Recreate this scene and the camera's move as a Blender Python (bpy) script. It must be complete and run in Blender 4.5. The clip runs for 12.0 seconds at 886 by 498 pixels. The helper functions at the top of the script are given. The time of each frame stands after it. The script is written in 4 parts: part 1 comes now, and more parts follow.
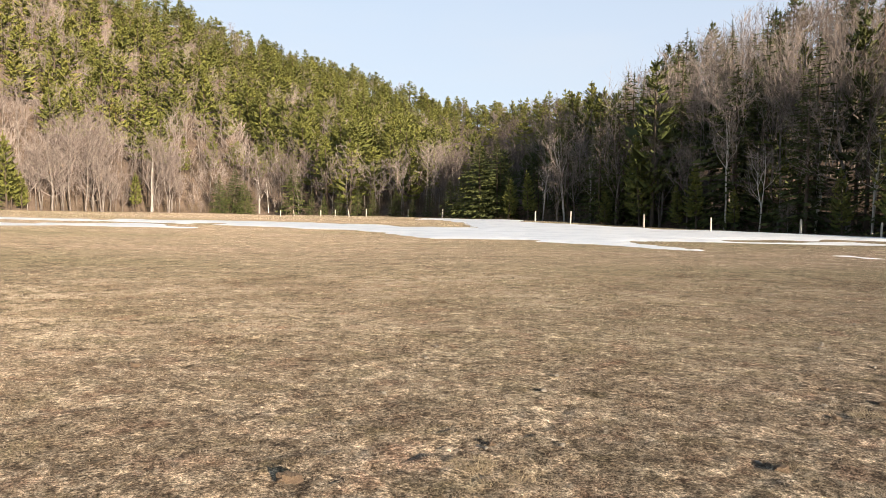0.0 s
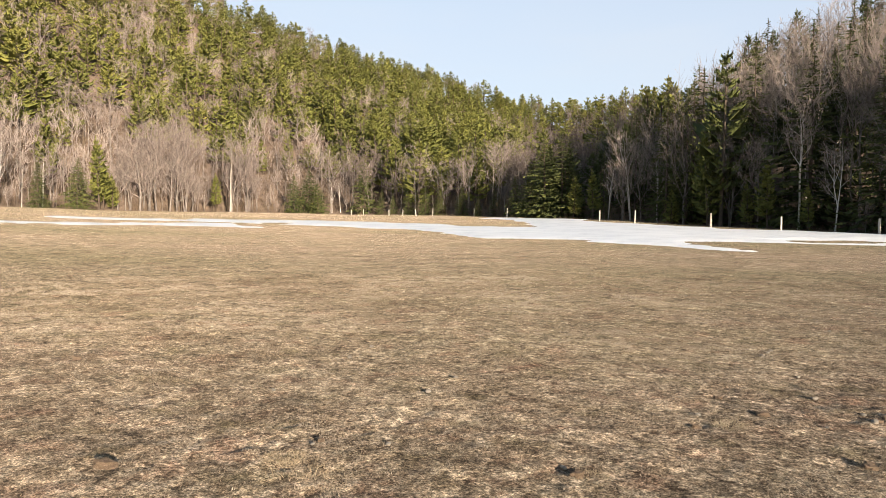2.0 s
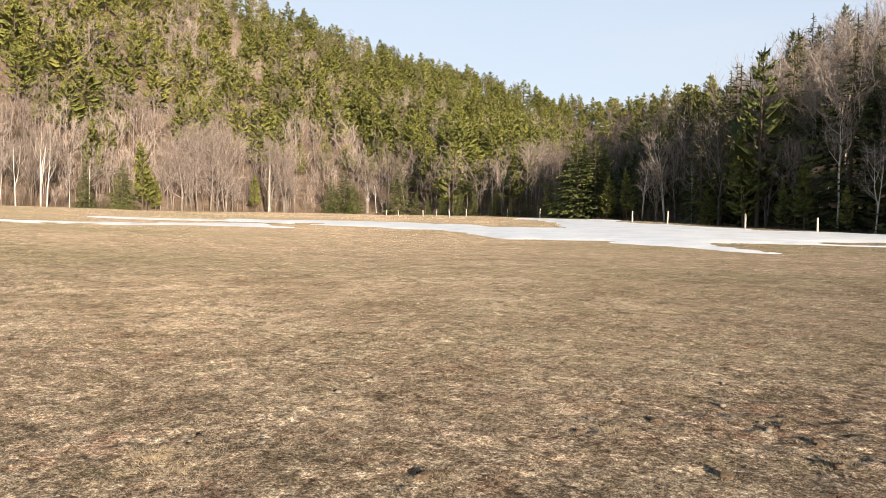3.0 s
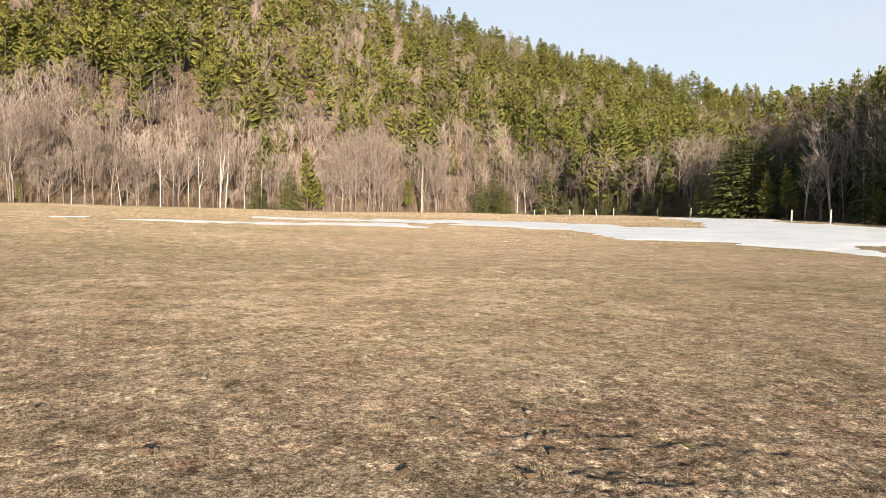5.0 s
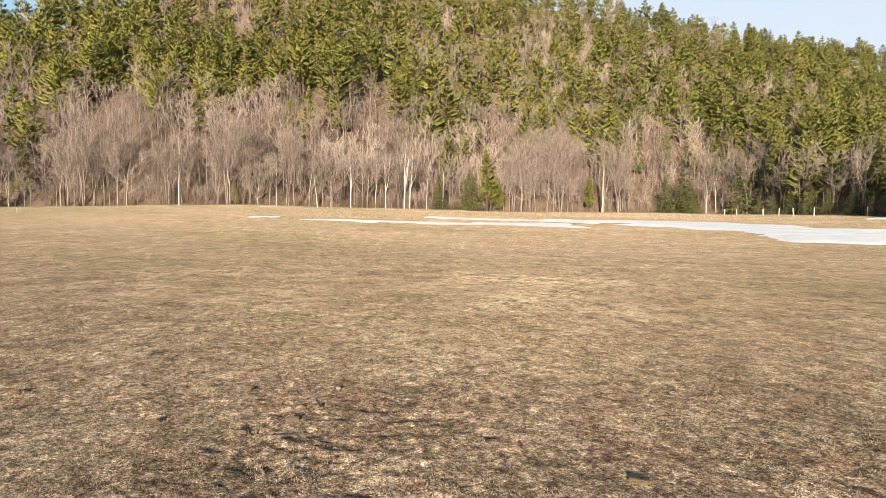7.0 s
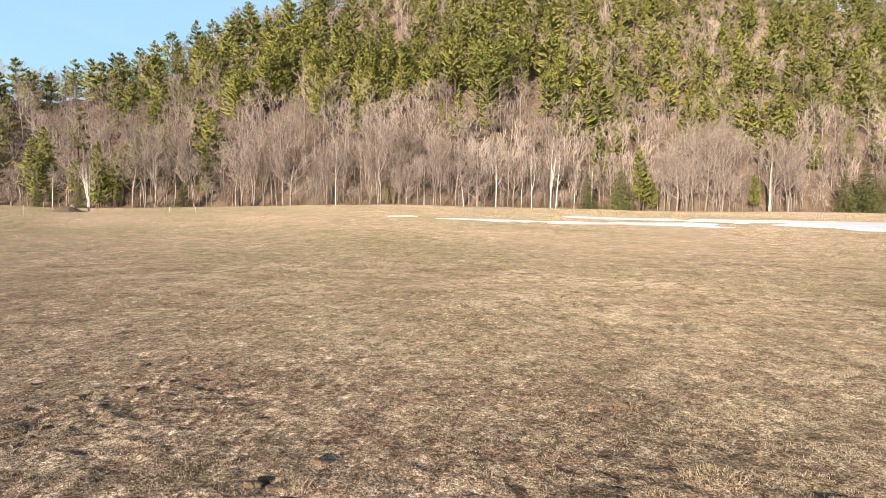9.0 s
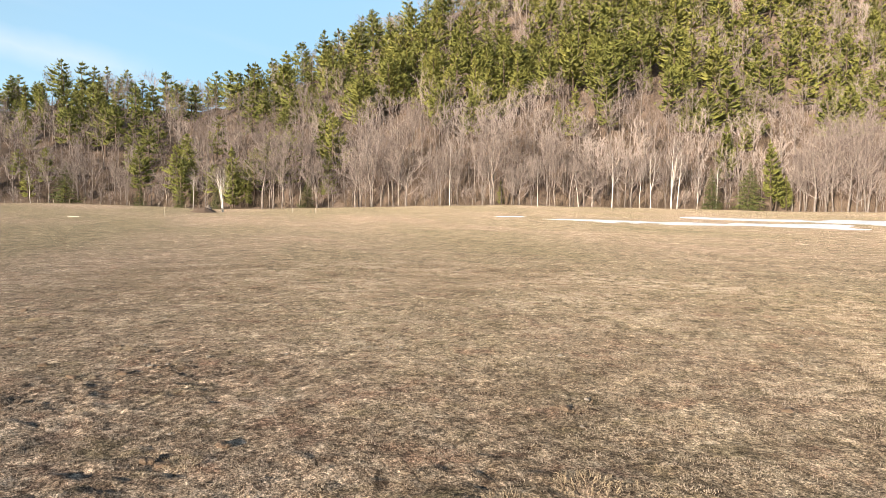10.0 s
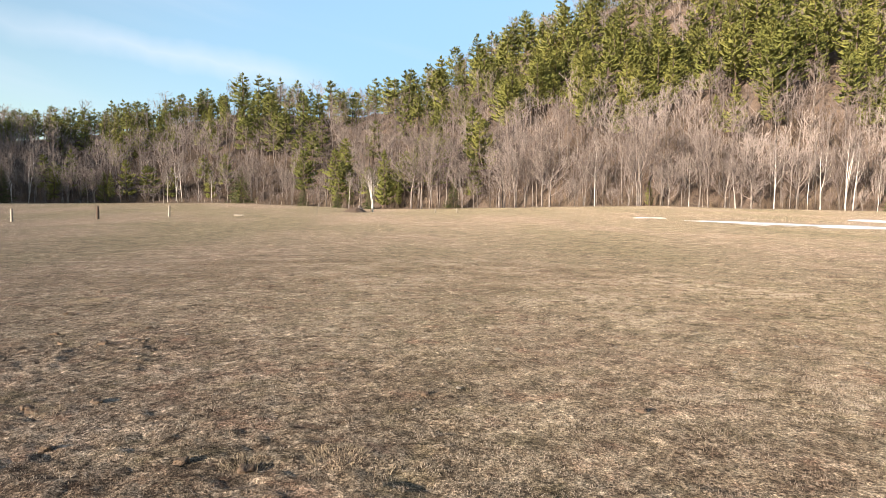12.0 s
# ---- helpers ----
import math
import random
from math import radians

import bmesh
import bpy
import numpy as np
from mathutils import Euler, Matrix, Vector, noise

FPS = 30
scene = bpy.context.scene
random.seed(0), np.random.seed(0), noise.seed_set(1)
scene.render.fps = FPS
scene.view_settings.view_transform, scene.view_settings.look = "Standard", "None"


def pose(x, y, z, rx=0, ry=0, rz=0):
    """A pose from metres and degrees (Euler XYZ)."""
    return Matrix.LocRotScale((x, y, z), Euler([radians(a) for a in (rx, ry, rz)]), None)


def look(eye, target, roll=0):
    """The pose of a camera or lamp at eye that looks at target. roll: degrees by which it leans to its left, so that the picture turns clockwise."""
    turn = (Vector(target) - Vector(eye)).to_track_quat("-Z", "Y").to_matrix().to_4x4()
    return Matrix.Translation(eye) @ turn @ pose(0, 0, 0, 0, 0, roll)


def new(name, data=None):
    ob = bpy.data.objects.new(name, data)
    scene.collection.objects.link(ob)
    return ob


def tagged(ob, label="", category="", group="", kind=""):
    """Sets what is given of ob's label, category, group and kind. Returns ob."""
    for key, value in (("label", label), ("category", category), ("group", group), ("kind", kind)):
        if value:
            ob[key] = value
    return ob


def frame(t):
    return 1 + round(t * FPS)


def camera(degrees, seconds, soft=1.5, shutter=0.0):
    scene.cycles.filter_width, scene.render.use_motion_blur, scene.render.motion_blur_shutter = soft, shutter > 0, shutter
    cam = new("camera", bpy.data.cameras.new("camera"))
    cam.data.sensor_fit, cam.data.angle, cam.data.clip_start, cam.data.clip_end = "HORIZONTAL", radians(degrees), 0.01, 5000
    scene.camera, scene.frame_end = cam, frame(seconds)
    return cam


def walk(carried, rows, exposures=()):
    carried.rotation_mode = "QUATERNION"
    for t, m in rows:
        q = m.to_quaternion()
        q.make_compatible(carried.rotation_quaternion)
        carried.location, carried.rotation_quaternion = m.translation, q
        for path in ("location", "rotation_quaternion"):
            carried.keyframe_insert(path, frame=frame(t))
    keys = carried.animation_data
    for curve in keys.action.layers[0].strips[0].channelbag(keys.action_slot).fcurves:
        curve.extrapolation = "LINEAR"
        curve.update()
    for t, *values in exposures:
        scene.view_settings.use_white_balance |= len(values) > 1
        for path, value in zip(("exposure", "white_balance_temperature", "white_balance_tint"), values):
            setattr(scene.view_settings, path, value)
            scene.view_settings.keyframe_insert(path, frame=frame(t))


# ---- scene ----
# ---------------------------------------------------------------- camera
cam = camera(65.9, 12.0, soft=0.6)
PATH = [
    (0, (0.45, 1.906, 2.69), (0.373, 3.902, 2.597), 0.5),
    (0.5, (1.04, 1.882, 2.708), (0.877, 3.873, 2.614), 0.4),
    (1, (1.755, 1.888, 2.732), (1.535, 3.874, 2.636), 0.5),
    (1.5, (2.565, 1.862, 2.771), (2.313, 3.844, 2.675), 0.4),
    (2, (3.484, 1.849, 2.816), (3.184, 3.824, 2.718), 0.4),
    (2.5, (4.469, 1.906, 2.863), (4.12, 3.872, 2.764), 0.4),
    (2.7, (4.888, 1.956, 2.873), (4.514, 3.918, 2.774), 0.4),
    (4.3, (9.158, 2.944, 2.996), (8.456, 4.814, 2.896), 0.5),
    (4.5, (9.675, 3.045, 3.01), (8.915, 4.892, 2.908), 0.3),
    (5, (10.938, 3.292, 3.017), (10.071, 5.091, 2.914), 0.3),
    (5.5, (12.394, 3.682, 3.004), (11.438, 5.435, 2.9), 0.2),
    (6, (13.929, 4.228, 2.993), (12.854, 5.912, 2.889), 0.2),
    (6.5, (15.44, 4.89, 3.009), (14.228, 6.478, 2.904), 0.2),
    (7, (16.78, 5.694, 3.027), (15.443, 7.177, 2.922), 0.2),
    (7.2, (17.255, 6.059, 3.023), (15.875, 7.502, 2.919), 0.2),
    (8.8, (20.551, 8.984, 3.021), (18.932, 10.153, 2.914), 0.1),
    (9, (20.889, 9.46, 3.027), (19.241, 10.587, 2.919), 0.2),
    (9.5, (21.657, 10.685, 3.02), (19.914, 11.662, 2.913), 0.3),
    (10, (22.393, 11.847, 3.001), (20.571, 12.664, 2.894), 0.2),
    (10.5, (23.002, 12.945, 2.967), (21.115, 13.599, 2.86), 0.3),
    (11, (23.489, 14.003, 2.925), (21.556, 14.503, 2.818), 0.4),
    (11.5, (23.966, 15.034, 2.914), (22.007, 15.421, 2.807), 0.4),
    (12, (24.405, 15.992, 2.913), (22.445, 16.373, 2.806), 0.5),
]
walk(cam, [(t, look(eye, aim, lean)) for t, eye, aim, lean in PATH],
     [(0, 1.45, 6650, 10), (5.5, 1.44, 6850, 10), (7, 1.47, 6900, 10), (9, 1.61, 6600, 10), (12, 1.63, 6400, 12)])

# ---------------------------------------------------------------- sky and sun
SUN_AZ, SUN_EL = 146.0, 9.8          # clockwise from +y, and above the horizon
SUN_WAY = Vector((math.sin(radians(SUN_AZ)) * math.cos(radians(SUN_EL)),
                  math.cos(radians(SUN_AZ)) * math.cos(radians(SUN_EL)), math.sin(radians(SUN_EL))))
sun = new("sun", bpy.data.lights.new("sun", "SUN"))
sun.data.energy, sun.data.angle, sun.data.color = 5.0, radians(0.6), (1.0, 0.86, 0.70)
sun.matrix_world = look((0, 0, 60), Vector((0, 0, 60)) - SUN_WAY)

world = bpy.data.worlds.new("world")
scene.world = world
world.use_nodes = True
wn, wl = world.node_tree.nodes, world.node_tree.links
wn.clear()
sky = wn.new("ShaderNodeTexSky")
sky.sky_type, sky.sun_disc = "NISHITA", False
sky.sun_elevation, sky.sun_rotation = radians(SUN_EL), radians(SUN_AZ)
sky.air_density, sky.dust_density, sky.ozone_density = 1.0, 0.6, 1.0
# thin, high veil, milky to the north and clear pale blue to the west, with a few faint streaks of cirrus
wco = wn.new("ShaderNodeTexCoord")
wmap = wn.new("ShaderNodeMapping")
wmap.vector_type = "TEXTURE"
wmap.inputs["Rotation"].default_value = (radians(-13), 0, radians(12))
wmap.inputs["Scale"].default_value = (0.6, 1.6, 0.16)
wnoise = wn.new("ShaderNodeTexNoise")
wnoise.inputs["Scale"].default_value, wnoise.inputs["Detail"].default_value = 1.3, 6.0
wramp = wn.new("ShaderNodeMapRange")
wramp.interpolation_type = "SMOOTHSTEP"
wramp.inputs["From Min"].default_value, wramp.inputs["From Max"].default_value = 0.5, 0.78
wramp.inputs["To Max"].default_value = 0.5
wsep = wn.new("ShaderNodeSeparateXYZ")


def sky_ramp(source, lo, hi, a, b):
    n = wn.new("ShaderNodeMapRange")
    n.interpolation_type = "SMOOTHSTEP"
    for key, value in (("From Min", lo), ("From Max", hi), ("To Min", a), ("To Max", b)):
        n.inputs[key].default_value = value
    wl.new(wsep.outputs[source], n.inputs["Value"])
    return n.outputs["Result"]


wveil = wn.new("ShaderNodeMixRGB")
wveil.inputs["Color1"].default_value = (1.55, 2.75, 3.85, 1)
wveil.inputs["Color2"].default_value = (2.95, 3.35, 4.1, 1)
wamount = wn.new("ShaderNodeMath")
wamount.operation = "MULTIPLY"
wmix, wcirrus = wn.new("ShaderNodeMixRGB"), wn.new("ShaderNodeMixRGB")
wcirrus.inputs["Color2"].default_value = (3.2, 3.5, 3.9, 1)
wbg, wout = wn.new("ShaderNodeBackground"), wn.new("ShaderNodeOutputWorld")
wbg.inputs["Strength"].default_value = 0.088
wl.new(wco.outputs["Generated"], wmap.inputs["Vector"])
wl.new(wmap.outputs["Vector"], wnoise.inputs["Vector"])
wl.new(wnoise.outputs["Fac"], wramp.inputs["Value"])
wl.new(wco.outputs["Generated"], wsep.inputs["Vector"])
wl.new(sky_ramp("Y", 0.25, 0.95, 0.0, 1.0), wveil.inputs["Fac"])
wl.new(sky_ramp("Y", -0.6, 0.2, 0.0, 0.8), wamount.inputs[0])
wl.new(sky_ramp("Z", 0.22, 0.65, 1.0, 0.0), wamount.inputs[1])
wl.new(wamount.outputs[0], wmix.inputs["Fac"])
wl.new(sky.outputs["Color"], wmix.inputs["Color1"])
wl.new(wveil.outputs["Color"], wmix.inputs["Color2"])
wl.new(wramp.outputs["Result"], wcirrus.inputs["Fac"])
wl.new(wmix.outputs["Color"], wcirrus.inputs["Color1"])
# one long feathered streak of cirrus over the western ridge
wdot = wn.new("ShaderNodeVectorMath")
wdot.operation = "DOT_PRODUCT"
wdot.inputs[1].default_value = (-0.1775, -0.1573, -0.9715)
wl.new(wco.outputs["Generated"], wdot.inputs[0])
wgrain = wn.new("ShaderNodeTexNoise")
wgrain.inputs["Scale"].default_value, wgrain.inputs["Detail"].default_value = 9.0, 5.0
wl.new(wco.outputs["Generated"], wgrain.inputs["Vector"])


def sky_math(op, a, b, clamp=False):
    node = wn.new("ShaderNodeMath")
    node.operation, node.use_clamp = op, clamp
    for k, v in enumerate((a, b)):
        if isinstance(v, float):
            node.inputs[k].default_value = v
        else:
            wl.new(v, node.inputs[k])
    return node.outputs[0]


wwarp = sky_math("MULTIPLY", sky_math("SUBTRACT", wgrain.outputs["Fac"], 0.5), 0.05)
wband = sky_math("ABSOLUTE", sky_math("ADD", wdot.outputs["Value"], wwarp), 0.0)
wband = sky_math("SUBTRACT", 1.0, sky_math("DIVIDE", wband, 0.024), True)
wband = sky_math("MULTIPLY", sky_math("MULTIPLY", wband, sky_ramp("Y", -0.45, -0.2, 0.3, 1.0)), sky_ramp("Y", -0.06, 0.06, 1.0, 0.0))
wband = sky_math("MULTIPLY", sky_math("MULTIPLY", wband, sky_ramp("X", -0.8, -0.6, 1.0, 0.0)), 0.42)
wstreak = wn.new("ShaderNodeMixRGB")
wstreak.inputs["Color2"].default_value = (3.6, 3.8, 4.1, 1)
wl.new(wband, wstreak.inputs["Fac"])
wl.new(wcirrus.outputs["Color"], wstreak.inputs["Color1"])
wl.new(wstreak.outputs["Color"], wbg.inputs["Color"])
wl.new(wbg.outputs["Background"], wout.inputs["Surface"])


# ---------------------------------------------------------------- materials
def tree_of(name):
    m = bpy.data.materials.new(name)
    m.use_nodes = True
    nt = m.node_tree
    return m, nt.nodes, nt.links, nt.nodes["Principled BSDF"]


def ramp_node(nodes, stops):
    r = nodes.new("ShaderNodeValToRGB")
    el = r.color_ramp.elements
    while len(el) < len(stops):
        el.new(0.5)
    for e, (pos, col) in zip(el, stops):
        e.position, e.color = pos, (*col, 1)
    return r


def noise_node(nodes, links, vec, scale, detail=4.0, rough=0.55):
    n = nodes.new("ShaderNodeTexNoise")
    n.inputs["Scale"].default_value, n.inputs["Detail"].default_value = scale, detail
    n.inputs["Roughness"].default_value = rough
    links.new(vec, n.inputs["Vector"])
    return n


def math_node(nodes, links, op, a, b):
    n = nodes.new("ShaderNodeMath")
    n.operation = op
    for k, v in enumerate((a, b)):
        if isinstance(v, (int, float)):
            n.inputs[k].default_value = v
        else:
            links.new(v, n.inputs[k])
    return n.outputs[0]


def mix_col(nodes, links, fac, a, b, blend="MIX"):
    n = nodes.new("ShaderNodeMixRGB")
    n.blend_type = blend
    for k, v in ((0, fac), (1, a), (2, b)):
        if isinstance(v, (int, float)):
            n.inputs[k].default_value = v
        elif isinstance(v, tuple):
            n.inputs[k].default_value = (*v, 1)
        else:
            links.new(v, n.inputs[k])
    return n.outputs[0]


def bump_to(nodes, links, bsdf, height, strength, dist):
    b = nodes.new("ShaderNodeBump")
    b.inputs["Strength"].default_value, b.inputs["Distance"].default_value = strength, dist
    links.new(height, b.inputs["Height"])
    links.new(b.outputs["Normal"], bsdf.inputs["Normal"])


def grained(name, stops, scale, rough=0.9, bump=0.4, dist=0.02, stretch=(1, 1, 1), fine=6.0, placed=False):
    """A mottled matt surface: broad stains under fine grain, from the place in the world."""
    m, n, l, b = tree_of(name)
    co = n.new("ShaderNodeTexCoord")
    mp = n.new("ShaderNodeMapping")
    mp.inputs["Scale"].default_value = stretch
    l.new(n.new("ShaderNodeNewGeometry").outputs["Position"] if placed else co.outputs["Object"], mp.inputs["Vector"])
    info = n.new("ShaderNodeObjectInfo")
    shift = n.new("ShaderNodeVectorMath")
    shift.operation = "ADD"
    l.new(mp.outputs["Vector"], shift.inputs[0])
    l.new(info.outputs["Random"], shift.inputs[1])
    big = noise_node(n, l, shift.outputs["Vector"], scale, 3)
    small = noise_node(n, l, shift.outputs["Vector"], scale * fine, 5)
    mixed = math_node(n, l, "ADD", math_node(n, l, "MULTIPLY", big.outputs["Fac"], 0.55),
                      math_node(n, l, "MULTIPLY", small.outputs["Fac"], 0.45))
    r = ramp_node(n, stops)
    l.new(mixed, r.inputs["Fac"])
    l.new(r.outputs["Color"], b.inputs["Base Color"])
    b.inputs["Roughness"].default_value = rough
    b.inputs["Specular IOR Level"].default_value = 0.2
    bump_to(n, l, b, small.outputs["Fac"], bump, dist)
    return m


def foliage(name, stops, through_light=0.1, rough=0.75):
    """Needles or twigs, whose shade of colour goes from clump to clump and tree to tree."""
    m, n, l, b = tree_of(name)
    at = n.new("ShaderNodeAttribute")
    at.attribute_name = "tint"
    info = n.new("ShaderNodeObjectInfo")
    geo = n.new("ShaderNodeNewGeometry")
    ns = noise_node(n, l, geo.outputs["Position"], 1.7, 3)
    v = math_node(n, l, "ADD", math_node(n, l, "MULTIPLY", at.outputs["Fac"], 0.7),
                  math_node(n, l, "MULTIPLY", ns.outputs["Fac"], 0.3))
    v = math_node(n, l, "ADD", v, math_node(n, l, "MULTIPLY", math_node(n, l, "SUBTRACT", info.outputs["Random"], 0.5), 0.2))
    r = ramp_node(n, stops)
    l.new(v, r.inputs["Fac"])
    l.new(r.outputs["Color"], b.inputs["Base Color"])
    b.inputs["Roughness"].default_value = rough
    b.inputs["Diffuse Roughness"].default_value = 0.8
    b.inputs["Specular IOR Level"].default_value = 0.25
    if through_light:
        tr, mx = n.new("ShaderNodeBsdfTranslucent"), n.new("ShaderNodeMixShader")
        mx.inputs["Fac"].default_value = through_light
        l.new(r.outputs["Color"], tr.inputs["Color"])
        l.new(b.outputs["BSDF"], mx.inputs[1])
        l.new(tr.outputs["BSDF"], mx.inputs[2])
        l.new(mx.outputs["Shader"], n["Material Output"].inputs["Surface"])
    return m


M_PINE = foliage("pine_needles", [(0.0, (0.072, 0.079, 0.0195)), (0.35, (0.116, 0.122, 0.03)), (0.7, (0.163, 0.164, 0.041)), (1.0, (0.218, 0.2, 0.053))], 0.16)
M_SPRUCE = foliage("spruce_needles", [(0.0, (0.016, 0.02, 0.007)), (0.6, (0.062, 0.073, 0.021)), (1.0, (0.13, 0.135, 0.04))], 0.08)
M_TWIG = foliage("bare_twigs", [(0.0, (0.042, 0.031, 0.027)), (0.45, (0.142, 0.113, 0.1)), (1.0, (0.36, 0.305, 0.275))], 0.0, 0.9)
M_BRUSH = foliage("dry_brush", [(0.0, (0.0476, 0.034, 0.0245)), (0.5, (0.122, 0.0884, 0.0626)), (1.0, (0.224, 0.173, 0.116))], 0.1, 0.9)
M_BARK = grained("grey_brown_bark", [(0.36, (0.06, 0.048, 0.041)), (0.5, (0.165, 0.14, 0.123)), (0.66, (0.32, 0.285, 0.256))], 1.0, 0.95, 0.9, 0.05, (3, 3, 0.7), placed=True)
M_DARKBARK = grained("dark_conifer_bark", [(0.3, (0.0504, 0.036, 0.0288)), (0.7, (0.122, 0.0936, 0.072))], 1.5, 0.95, 0.8, 0.03, (3, 3, 0.6), placed=True)
M_BIRCH = grained("white_birch_bark", [(0.28, (0.116, 0.0994, 0.0828)), (0.40, (0.42, 0.385, 0.345)), (0.7, (0.6, 0.57, 0.53))], 0.9, 0.7, 0.3, 0.01, (1, 1, 3.5), placed=True)
M_SNAG = grained("bleached_dead_wood", [(0.36, (0.13, 0.11, 0.095)), (0.5, (0.29, 0.26, 0.23)), (0.66, (0.44, 0.405, 0.365))], 1.2, 0.9, 0.8, 0.04, (3, 3, 0.5), placed=True)
M_POST = grained("weathered_cedar", [(0.25, (0.2, 0.17, 0.14)), (0.5, (0.4, 0.36, 0.31)), (0.75, (0.58, 0.54, 0.47))], 2.0, 0.9, 0.7, 0.01, (4, 4, 0.5))
M_OLDPOST = grained("grey_fence_wood", [(0.25, (0.15, 0.12, 0.09)), (0.6, (0.32, 0.28, 0.23)), (0.8, (0.42, 0.38, 0.32))], 2.0, 0.9, 0.7, 0.01, (4, 4, 0.5))
M_STONE = grained("field_stone", [(0.25, (0.096, 0.08, 0.0672)), (0.55, (0.211, 0.186, 0.154)), (0.8, (0.301, 0.269, 0.23))], 8.0, 0.85, 0.6, 0.01)
M_EARTH = grained("bare_earth", [(0.25, (0.06, 0.042, 0.03)), (0.7, (0.17, 0.12, 0.085))], 6.0, 0.95, 1.0, 0.03)


def ground_material():
    """Matted winter grass in the field, leaf litter under the trees (the attribute 'litter')."""
    m, n, l, b = tree_of("winter_field")
    geo = n.new("ShaderNodeNewGeometry")
    pos = geo.outputs["Position"]
    mp = n.new("ShaderNodeMapping")
    mp.inputs["Rotation"].default_value = (0, 0, radians(-20))
    mp.inputs["Scale"].default_value = (0.35, 1.0, 1.0)
    l.new(pos, mp.inputs["Vector"])
    far = noise_node(n, l, mp.outputs["Vector"], 0.035, 5, 0.6)
    mid = noise_node(n, l, pos, 0.5, 5, 0.65)
    near = noise_node(n, l, pos, 3.2, 4, 0.6)
    mat = noise_node(n, l, pos, 11.0, 4, 0.7)
    fine = noise_node(n, l, pos, 34.0, 3, 0.8)
    # mid and near noise also carry the dark streaks of tussock shadows
    v = math_node(n, l, "ADD", math_node(n, l, "MULTIPLY", mid.outputs["Fac"], 0.18), math_node(n, l, "MULTIPLY", near.outputs["Fac"], 0.28))
    v = math_node(n, l, "ADD", v, math_node(n, l, "MULTIPLY", mat.outputs["Fac"], 0.27))
    v = math_node(n, l, "ADD", v, math_node(n, l, "MULTIPLY", fine.outputs["Fac"], 0.27))
    straw = ramp_node(n, [(0.39, (0.0526, 0.0354, 0.0249)), (0.45, (0.158, 0.113, 0.0804)), (0.51, (0.277, 0.215, 0.158)), (0.59, (0.431, 0.356, 0.277))])
    l.new(v, straw.inputs["Fac"])
    green = ramp_node(n, [(0.39, (0.0407, 0.0344, 0.019)), (0.46, (0.122, 0.101, 0.0579)), (0.53, (0.226, 0.19, 0.122)), (0.60, (0.344, 0.303, 0.212))])
    l.new(v, green.inputs["Fac"])
    gm = n.new("ShaderNodeMapRange")
    gm.inputs["From Min"].default_value, gm.inputs["From Max"].default_value, gm.inputs["To Max"].default_value = 0.40, 0.58, 0.85
    l.new(far.outputs["Fac"], gm.inputs["Value"])
    field = mix_col(n, l, gm.outputs["Result"], straw.outputs["Color"], green.outputs["Color"])
    lit = ramp_node(n, [(0.40, (0.026, 0.019, 0.0145)), (0.5, (0.098, 0.072, 0.056)), (0.60, (0.195, 0.15, 0.117))])
    l.new(v, lit.inputs["Fac"])
    at = n.new("ShaderNodeAttribute")
    at.attribute_name = "litter"
    trod = n.new("ShaderNodeAttribute")
    trod.attribute_name = "trodden"
    # red-brown trodden soil, its colour deepened in place of the hollows' shadows
    soil = ramp_node(n, [(0.41, (0.022, 0.013, 0.0085)), (0.5, (0.115, 0.073, 0.05)), (0.58, (0.29, 0.205, 0.145))])
    l.new(v, soil.inputs["Fac"])
    field = mix_col(n, l, math_node(n, l, "MULTIPLY", trod.outputs["Fac"], 0.5), field, soil.outputs["Color"])
    # ragged gaps that bare dark soil, also painting in small turf shadows, more where trodden
    gap_shade = noise_node(n, l, pos, 4.2, 7, 0.7)
    gap_shaded = n.new("ShaderNodeMapRange")
    gap_shaded.interpolation_type = "SMOOTHSTEP"
    gap_shaded.inputs["From Min"].default_value, gap_shaded.inputs["From Max"].default_value, gap_shaded.inputs["To Max"].default_value = 0.58, 0.66, 0.6
    l.new(math_node(n, l, "ADD", gap_shade.outputs["Fac"], math_node(n, l, "MULTIPLY", trod.outputs["Fac"], 0.10)), gap_shaded.inputs["Value"])
    field = mix_col(n, l, gap_shaded.outputs["Result"], field, (0.05, 0.029, 0.019))
    # moss and red-brown dead stems in patches, then the speckle of single blades and crumbs
    tuft = noise_node(n, l, pos, 0.9, 5, 0.65)
    for lo, hi, amount, tone in ((0.54, 0.66, 0.55, (0.125, 0.104, 0.058)), (0.46, 0.34, 0.5, (0.19, 0.112, 0.078))):
        where = n.new("ShaderNodeMapRange")
        where.inputs["From Min"].default_value, where.inputs["From Max"].default_value, where.inputs["To Max"].default_value = lo, hi, amount
        l.new(tuft.outputs["Fac"], where.inputs["Value"])
        field = mix_col(n, l, where.outputs["Result"], field, tone)
    # the two widest grains paint tussock shadow streaks into the mid field
    for size, detail, lo, hi, dark_end, light_end in ((18.0, 3, 0.40, 0.60, 0.56, 1.44), (46.0, 2, 0.38, 0.62, 0.5, 1.6), (6.5, 4, 0.36, 0.64, 0.66, 1.36), (2.2, 5, 0.34, 0.66, 0.76, 1.26), (0.75, 6, 0.34, 0.66, 0.8, 1.2)):
        grain = noise_node(n, l, pos, size, detail, 0.6)
        span = n.new("ShaderNodeMapRange")
        for key, value in (("From Min", lo), ("From Max", hi), ("To Min", dark_end), ("To Max", light_end)):
            span.inputs[key].default_value = value
        l.new(grain.outputs["Fac"], span.inputs["Value"])
